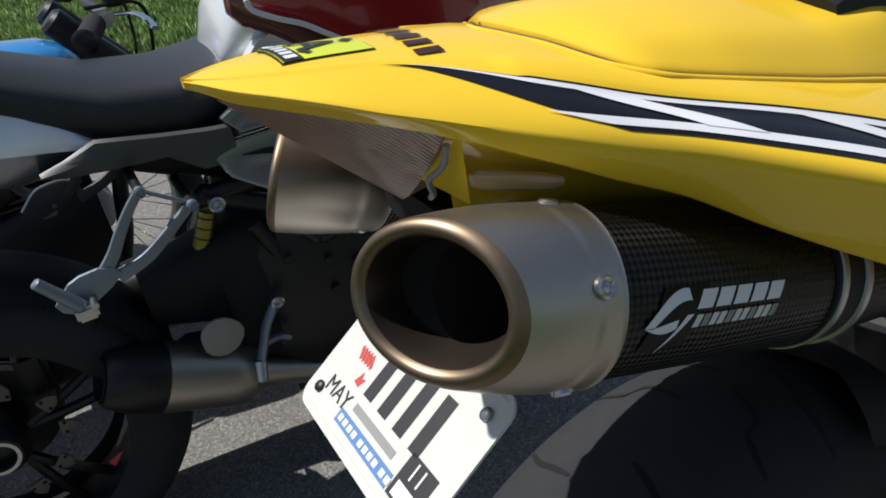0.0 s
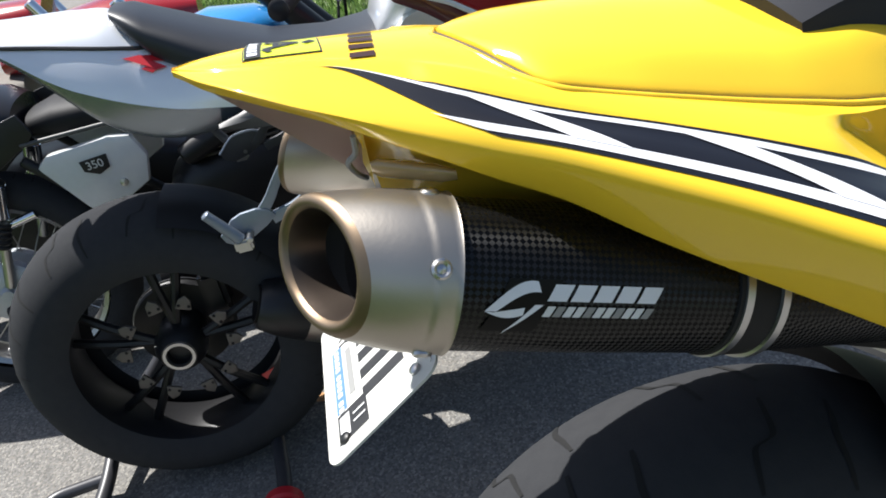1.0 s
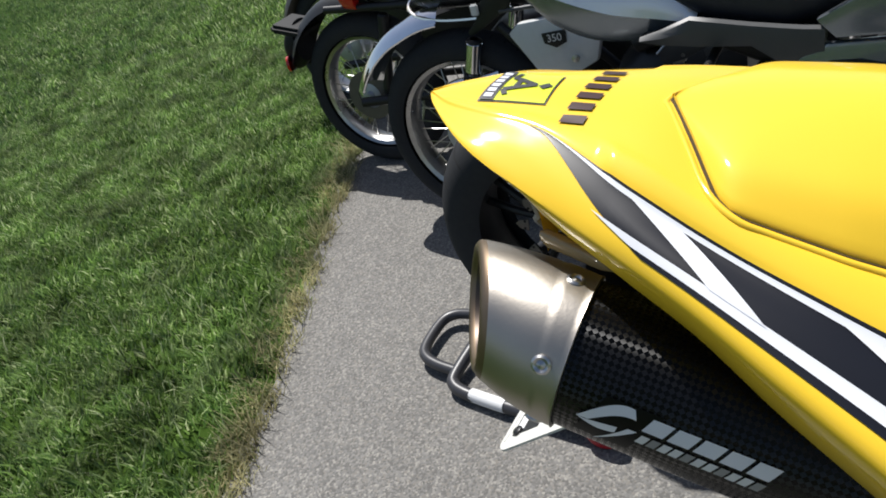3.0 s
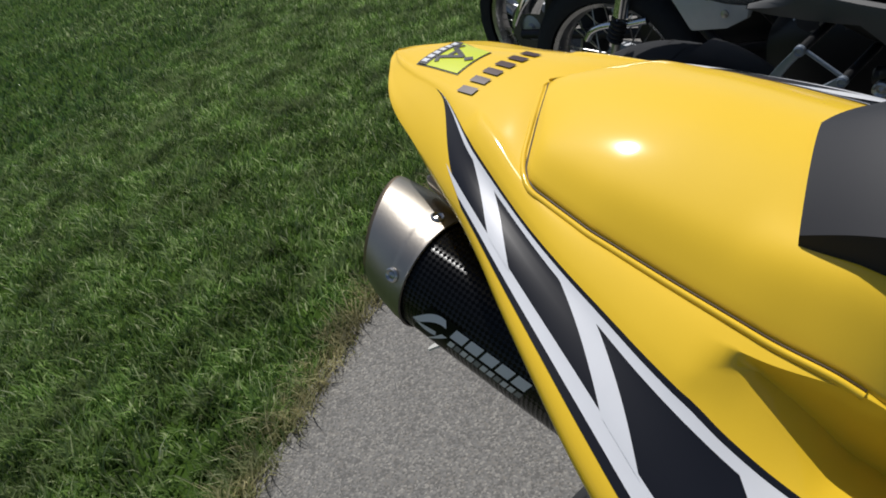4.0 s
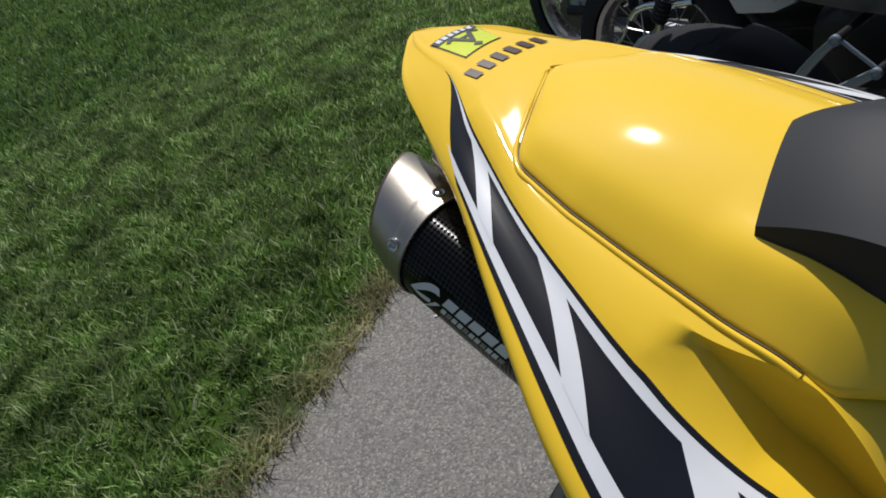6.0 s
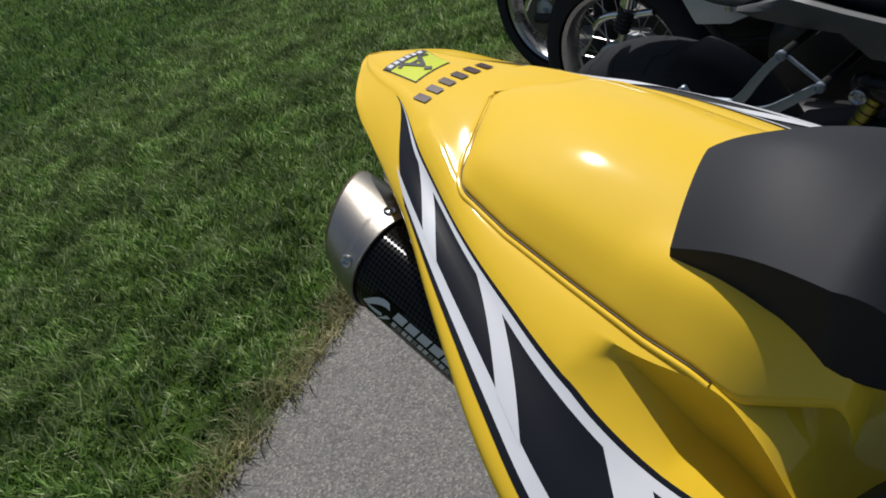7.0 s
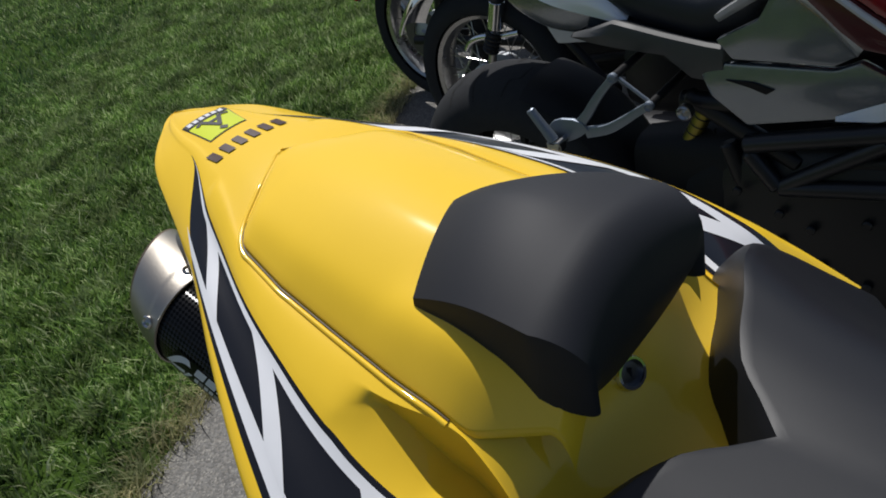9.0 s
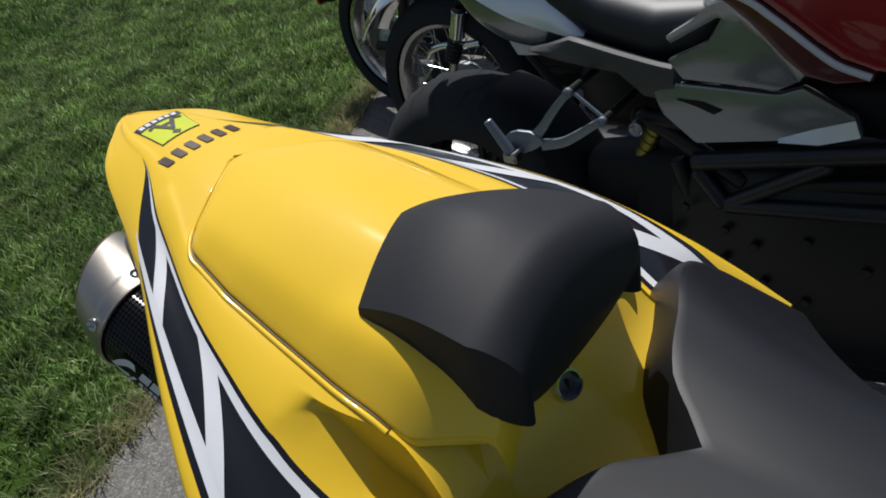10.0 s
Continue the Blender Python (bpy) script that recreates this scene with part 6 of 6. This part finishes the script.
for s in (1, -1):
    x = VX + s * 0.150
    sh = part("shock_absorber", rod((x, -0.867, 0.613), (x, -0.894, 0.524), 0.0235), CHROME, old, "shock absorber with chrome shroud")
    part("top_cap", lathe([(0, 0.012), (0.004, 0.022), (0.008, 0.0235), (0.012, 0.0001)], (x, -0.8655, 0.619), (0, -0.29, -0.957), 20), BLACK_METAL, sh)
    coil((x, -0.896, 0.520), (x, -0.925, 0.455), 0.020, 5, 0.006, sh, material=BLACK_METAL)
    part("damper_rod", rod((x, -0.896, 0.52), (x, -0.950, 0.345), 0.013), STEEL, sh)
    part("grab_bracket", side_slab(x - s * 0.012, 0.010, [(-0.760, 0.752), (-0.742, 0.700), (-0.760, 0.682), (-0.810, 0.655), (-0.880, 0.618), (-0.884, 0.636), (-0.852, 0.664), (-0.846, 0.690), (-0.800, 0.742)], 0.003), BLACK_METAL, old)
    part("reflector", block((x - s * 0.002, -0.846, 0.694), (0.010, 0.022, 0.030), 0.003), LABEL_WHITE, old, "pale side reflector")
    part("swingarm", rod((x + 0.04, -0.965, 0.292), (x - s * 0.03, -0.52, 0.36), 0.018), BLACK_METAL, old)
    cov = part("side_cover", side_slab(VX + s * 0.128, 0.03, [(-0.770, 0.618), (-0.738, 0.643), (-0.590, 0.656), (-0.540, 0.648), (-0.517, 0.590), (-0.534, 0.525), (-0.590, 0.497), (-0.690, 0.486)], 0.012), WHITE_PAINT, old, "white side cover with black badge")
    if s > 0:
        part("badge", side_slab(VX + 0.146, 0.004, [(-0.672, 0.612), (-0.606, 0.618), (-0.608, 0.585), (-0.636, 0.572), (-0.668, 0.586)], 0.001), BLACK_METAL, cov, "black shield badge")
        words("350", 0.028, Matrix.Translation((VX + 0.149, -0.6385, 0.5985)) @ Matrix.Rotation(radians(4), 4, "X") @ Matrix(((0, 0, 1, 0), (1, 0, 0, 0), (0, 1, 0, 0), (0, 0, 0, 1))), LABEL_WHITE, cov, "badge_lettering", 0.0006)
        part("cover_bolt", lathe([(0, 0.010), (0.004, 0.010), (0.006, 0.0001)], (VX + 0.143, -0.592, 0.538), (1, 0, 0), 14), STEEL, cov)
    part("frame_tube", rod((x - s * 0.01, -0.780, 0.680), (x - s * 0.02, -0.42, 0.688), 0.0055), SATIN_GREY, old, "thin grey frame rail")
    part("frame_tube", rod((x - s * 0.03, -0.80, 0.64), (x - s * 0.02, -0.52, 0.34), 0.014), BLACK_METAL, old)
part("brake_arm", tube([(VX + 0.13, -1.035, 0.445), (VX + 0.135, -1.005, 0.475), (VX + 0.14, -0.955, 0.494), (VX + 0.14, -0.89, 0.500), (VX + 0.135, -0.82, 0.512)], 0.011, 10), CHROME, old, "chrome exhaust stub")
eng = part("engine", hull([(-0.50, VX, 0.40, 0.12, 0.10), (-0.42, VX, 0.42, 0.15, 0.14), (-0.30, VX, 0.42, 0.15, 0.15), (-0.185, VX, 0.43, 0.12, 0.13)], 3.5), BLACK_METAL, old, "dark engine with cooling fins")
for k in range(9):
    part("cooling_fin", block((VX, -0.31 + 0.006 * k, 0.545 + 0.0155 * k), (0.24, 0.20, 0.006), 0.002), WORN_DISC, eng)
part("frame_tube", tube([(VX + 0.05, -0.06, 0.74), (VX + 0.07, -0.13, 0.52), (VX + 0.07, -0.165, 0.38), (VX + 0.07, -0.24, 0.25), (VX + 0.07, -0.45, 0.24)], 0.018, 10), BLACK_METAL, old)
part("carburettor", rod((VX + 0.13, -0.44, 0.56), (VX + 0.13, -0.34, 0.60), 0.030), BLACK_METAL, old)
part("tank", hull([(-0.46, VX, 0.80, 0.07, 0.03), (-0.40, VX, 0.815, 0.11, 0.07), (-0.26, VX, 0.83, 0.135, 0.085), (-0.15, VX, 0.83, 0.115, 0.070), (-0.10, VX, 0.825, 0.08, 0.052), (-0.075, VX, 0.82, 0.03, 0.02)], 2.4, 32), BLUE_PAINT, old, "bright blue fuel tank with white flank")
part("tank_flash", hull([(-0.36, VX + 0.03, 0.765, 0.09, 0.025), (-0.22, VX + 0.03, 0.772, 0.118, 0.04), (-0.06, VX + 0.03, 0.775, 0.10, 0.03)], 2.4), WHITE_PAINT, old)
for s in (1, -1):
    part("fork_leg", rod((VX + s * 0.09, -0.045, 0.945), (VX + s * 0.09, 0.47, 0.312), 0.031), BLACK_METAL, old, "black fork leg")
    part("fork_band", rod((VX + s * 0.09, 0.075, 0.775), (VX + s * 0.09, 0.085, 0.761), 0.034), STEEL, old)
    part("handlebar", tube([(VX, -0.04, 0.965), (VX + s * 0.15, -0.03, 0.965), (VX + s * 0.28, -0.055, 0.963), (VX + s * 0.40, -0.085, 0.958)], 0.012, 8), BLACK_METAL, old)
    grip = part("grip", rod((VX + s * 0.28, -0.055, 0.963), (VX + s * 0.41, -0.088, 0.957), 0.020), RUBBER, old)
    part("grip_end", lathe([(0, 0.021), (0.006, 0.022), (0.010, 0.016), (0.010, 0.0001)], (VX + s * 0.41, -0.088, 0.957), (s, -0.2, 0), 16), BLACK_METAL, grip)
    part("lever_clamp", block((VX + s * 0.26, -0.038, 0.966), (0.035, 0.040, 0.034), 0.008), STEEL, old)
    part("lever", tube([(VX + s * 0.26, -0.020, 0.968), (VX + s * 0.28, 0.015, 0.966), (VX + s * 0.33, 0.030, 0.958), (VX + s * 0.40, 0.030, 0.950)], 0.007, 8, flatten=0.6), CHROME, old, "polished brake lever")
    part("master_cylinder", rod((VX + s * 0.20, 0.0, 0.975), (VX + s * 0.20, 0.0, 1.010), 0.024), BLACK_PLASTIC, old)
    part("cable", tube([(VX + s * 0.22, 0.02, 0.965), (VX + s * 0.20, 0.12, 0.95), (VX + s * 0.14, 0.13, 0.86), (VX + s * 0.09, 0.10, 0.74)], 0.004, 6), BLACK_PLASTIC, old)

lower(old, 0.045, forward=((("fork_leg", "fork_band", "cable"), -0.10, 0.05), (("handlebar", "grip", "lever", "lever_clamp", "master_cylinder"), -0.02, 0.07), (("tank", "tank_flash"), -0.03, 0.05)))
shift(old, 0.235, 0.05, 0.030)

V2 = -2.045
old2 = thing("motorcycle", (V2, -0.9, 0), "older dark motorcycle with brown leather bags and red tail lamp", "motorcycle", "older motorcycles in the row")
A2 = Vector((V2 + 0.045, -1.53, 0.300))
spoked_wheel(old2, A2, 0.300, 0.213, 0.11, 0.06, 0.095)
part("fender", grid([[(A2.x + 0.075 * s, A2.y + (0.382 - 0.04 * abs(s) ** 2.5) * math.cos(a), A2.z + (0.382 - 0.04 * abs(s) ** 2.5) * math.sin(a)) for s in np.linspace(-1, 1, 15)] for a in np.linspace(1.1, 2.85, 24)]), BLACK_METAL, old2, "black rear fender")
part("tail_lamp", hull([(-1.518, V2 + 0.105, 0.734, 0.024, 0.026), (-1.500, V2 + 0.105, 0.728, 0.034, 0.038), (-1.450, V2 + 0.105, 0.718, 0.035, 0.038)], 2.8), RED_LENS, old2, "red tail lamp with chrome cap")
part("lamp_cap", hull([(-1.475, V2 + 0.105, 0.757, 0.032, 0.014), (-1.445, V2 + 0.105, 0.748, 0.037, 0.026), (-1.395, V2 + 0.105, 0.735, 0.030, 0.030)], 2.6), CHROME, old2)
part("lamp_arm", rod((V2 + 0.105, -1.42, 0.742), (V2 + 0.10, -1.24, 0.665), 0.022), BLACK_METAL, old2)
part("reflector", lathe([(0, 0.0001), (0, 0.03), (0.01, 0.03), (0.012, 0.0001)], (V2 + 0.10, -1.866, 0.512), (0.5, -1, 0), 18), RED_LENS, old2)
part("plate_holder", block((V2 + 0.03, -1.835, 0.635), (0.15, 0.15, 0.034), 0.012, Matrix.Rotation(radians(-14), 4, "X")), BLACK_PLASTIC, old2)
part("mud_flap", hull([(-1.91, V2 + 0.03, 0.53, 0.03, 0.06), (-1.87, V2 + 0.03, 0.55, 0.06, 0.08), (-1.82, V2 + 0.03, 0.58, 0.06, 0.08)], 2.6), BLACK_PLASTIC, old2)
part("seat", hull([(-1.56, V2, 0.80, 0.08, 0.035), (-1.47, V2, 0.805, 0.13, 0.070), (-1.29, V2, 0.775, 0.135, 0.062), (-1.09, V2, 0.757, 0.13, 0.052), (-0.8, V2, 0.765, 0.12, 0.05)], 2.8), KHAKI, old2, "worn brown leather seat")
for s in (1, -1):
    part("shock_absorber", rod((V2 + s * 0.115, -1.36, 0.66), (V2 + s * 0.115, -1.44, 0.36), 0.020), BLACK_METAL, old2)
    part("frame_tube", rod((V2 + s * 0.12, -1.60, 0.70), (V2 + s * 0.12, -0.85, 0.66), 0.014), BLACK_METAL, old2)
    part("swingarm", rod((V2 + 0.045 + s * 0.12, -1.53, 0.36), (V2 + s * 0.10, -1.0, 0.36), 0.018), BLACK_METAL, old2)
part("engine", hull([(-1.05, V2, 0.40, 0.12, 0.10), (-0.95, V2, 0.42, 0.16, 0.16), (-0.6, V2, 0.42, 0.16, 0.18), (-0.45, V2, 0.40, 0.12, 0.12)], 3.5), BLACK_METAL, old2)
part("tank", hull([(-0.85, V2, 0.84, 0.07, 0.03), (-0.75, V2, 0.86, 0.12, 0.07), (-0.5, V2, 0.87, 0.14, 0.09), (-0.3, V2, 0.86, 0.06, 0.05)], 2.4), RED_PAINT, old2, "dark red fuel tank")
spoked_wheel(old2, Vector((V2, -0.17, 0.322)), 0.322, 0.24, 0.09, 0.07)
for s in (1, -1):
    part("fork_leg", rod((V2 + s * 0.09, -0.50, 0.95), (V2 + s * 0.09, -0.17, 0.322), 0.02), CHROME, old2)

lower(old2, 0.062)
shift(old2, 0.20, 0.0)

V3 = -2.55
old3 = thing("motorcycle", (V3, -1.4, 0), "dark touring motorcycle with black rear fender and worn brown seat", "motorcycle", "older motorcycles in the row")
A3 = Vector((V3, -2.0, 0.322))
spoked_wheel(old3, A3, 0.322, 0.238, 0.12, 0.07)
part("fender", grid([[(V3 + 0.085 * s, A3.y + (0.375 - 0.05 * abs(s) ** 2.5) * math.cos(a), A3.z + (0.375 - 0.05 * abs(s) ** 2.5) * math.sin(a)) for s in np.linspace(-1, 1, 15)] for a in np.linspace(0.9, 2.9, 24)]), BLACK_METAL, old3, "deep black rear fender")
part("seat", hull([(-2.15, V3, 0.82, 0.09, 0.03), (-2.0, V3, 0.84, 0.15, 0.07), (-1.7, V3, 0.80, 0.16, 0.07), (-1.3, V3, 0.78, 0.12, 0.06)], 2.8), KHAKI, old3, "worn brown saddle")
rack = part("rack", tube([(V3 - 0.06, -2.0, 0.732), (V3 - 0.06, -2.35, 0.708), (V3 + 0.06, -2.35, 0.708), (V3 + 0.06, -2.0, 0.732)], 0.008, 6), BLACK_METAL, old3)
for k in range(4):
    part("rack_slat", rod((V3 - 0.06, -2.14 - 0.05 * k, 0.7225 - 0.0034 * k), (V3 + 0.06, -2.14 - 0.05 * k, 0.7225 - 0.0034 * k), 0.006), BLACK_METAL, rack)
part("frame", hull([(-1.9, V3, 0.60, 0.08, 0.06), (-1.5, V3, 0.45, 0.14, 0.16), (-1.0, V3, 0.45, 0.15, 0.18), (-0.8, V3, 0.5, 0.1, 0.12)], 3.2), BLACK_METAL, old3)
spoked_wheel(old3, Vector((V3, -0.55, 0.322)), 0.322, 0.24, 0.10, 0.07)
for s in (1, -1):
    part("swingarm", rod((V3 + s * 0.12, -2.0, 0.322), (V3 + s * 0.10, -1.4, 0.36), 0.018), BLACK_METAL, old3)
    part("fork_leg", rod((V3 + s * 0.09, -0.88, 0.95), (V3 + s * 0.09, -0.55, 0.322), 0.02), CHROME, old3)
part("tank", hull([(-1.3, V3, 0.84, 0.08, 0.03), (-1.1, V3, 0.88, 0.14, 0.09), (-0.85, V3, 0.88, 0.10, 0.07)], 2.4), RED_PAINT, old3, "dark red fuel tank")

lower(old3, 0.06)
shift(old3, 0.24, 0.02)

# a dry leaf on the asphalt
bm = grid([[(x, y * (1 - (x / 0.03) ** 2), 0.009 + 0.004 * abs(y) * 40 * 0.02 + 0.003 * math.sin(x * 90)) for y in np.linspace(-0.018, 0.018, 7)] for x in np.linspace(-0.029, 0.029, 11)])
bm.transform(Matrix.Translation((-1.00, -0.215, 0)) @ Matrix.Rotation(0.6, 4, "Z"))
tagged(part("leaf", bm, LEAF), "small dry orange-brown leaf lying on the asphalt", "leaf")
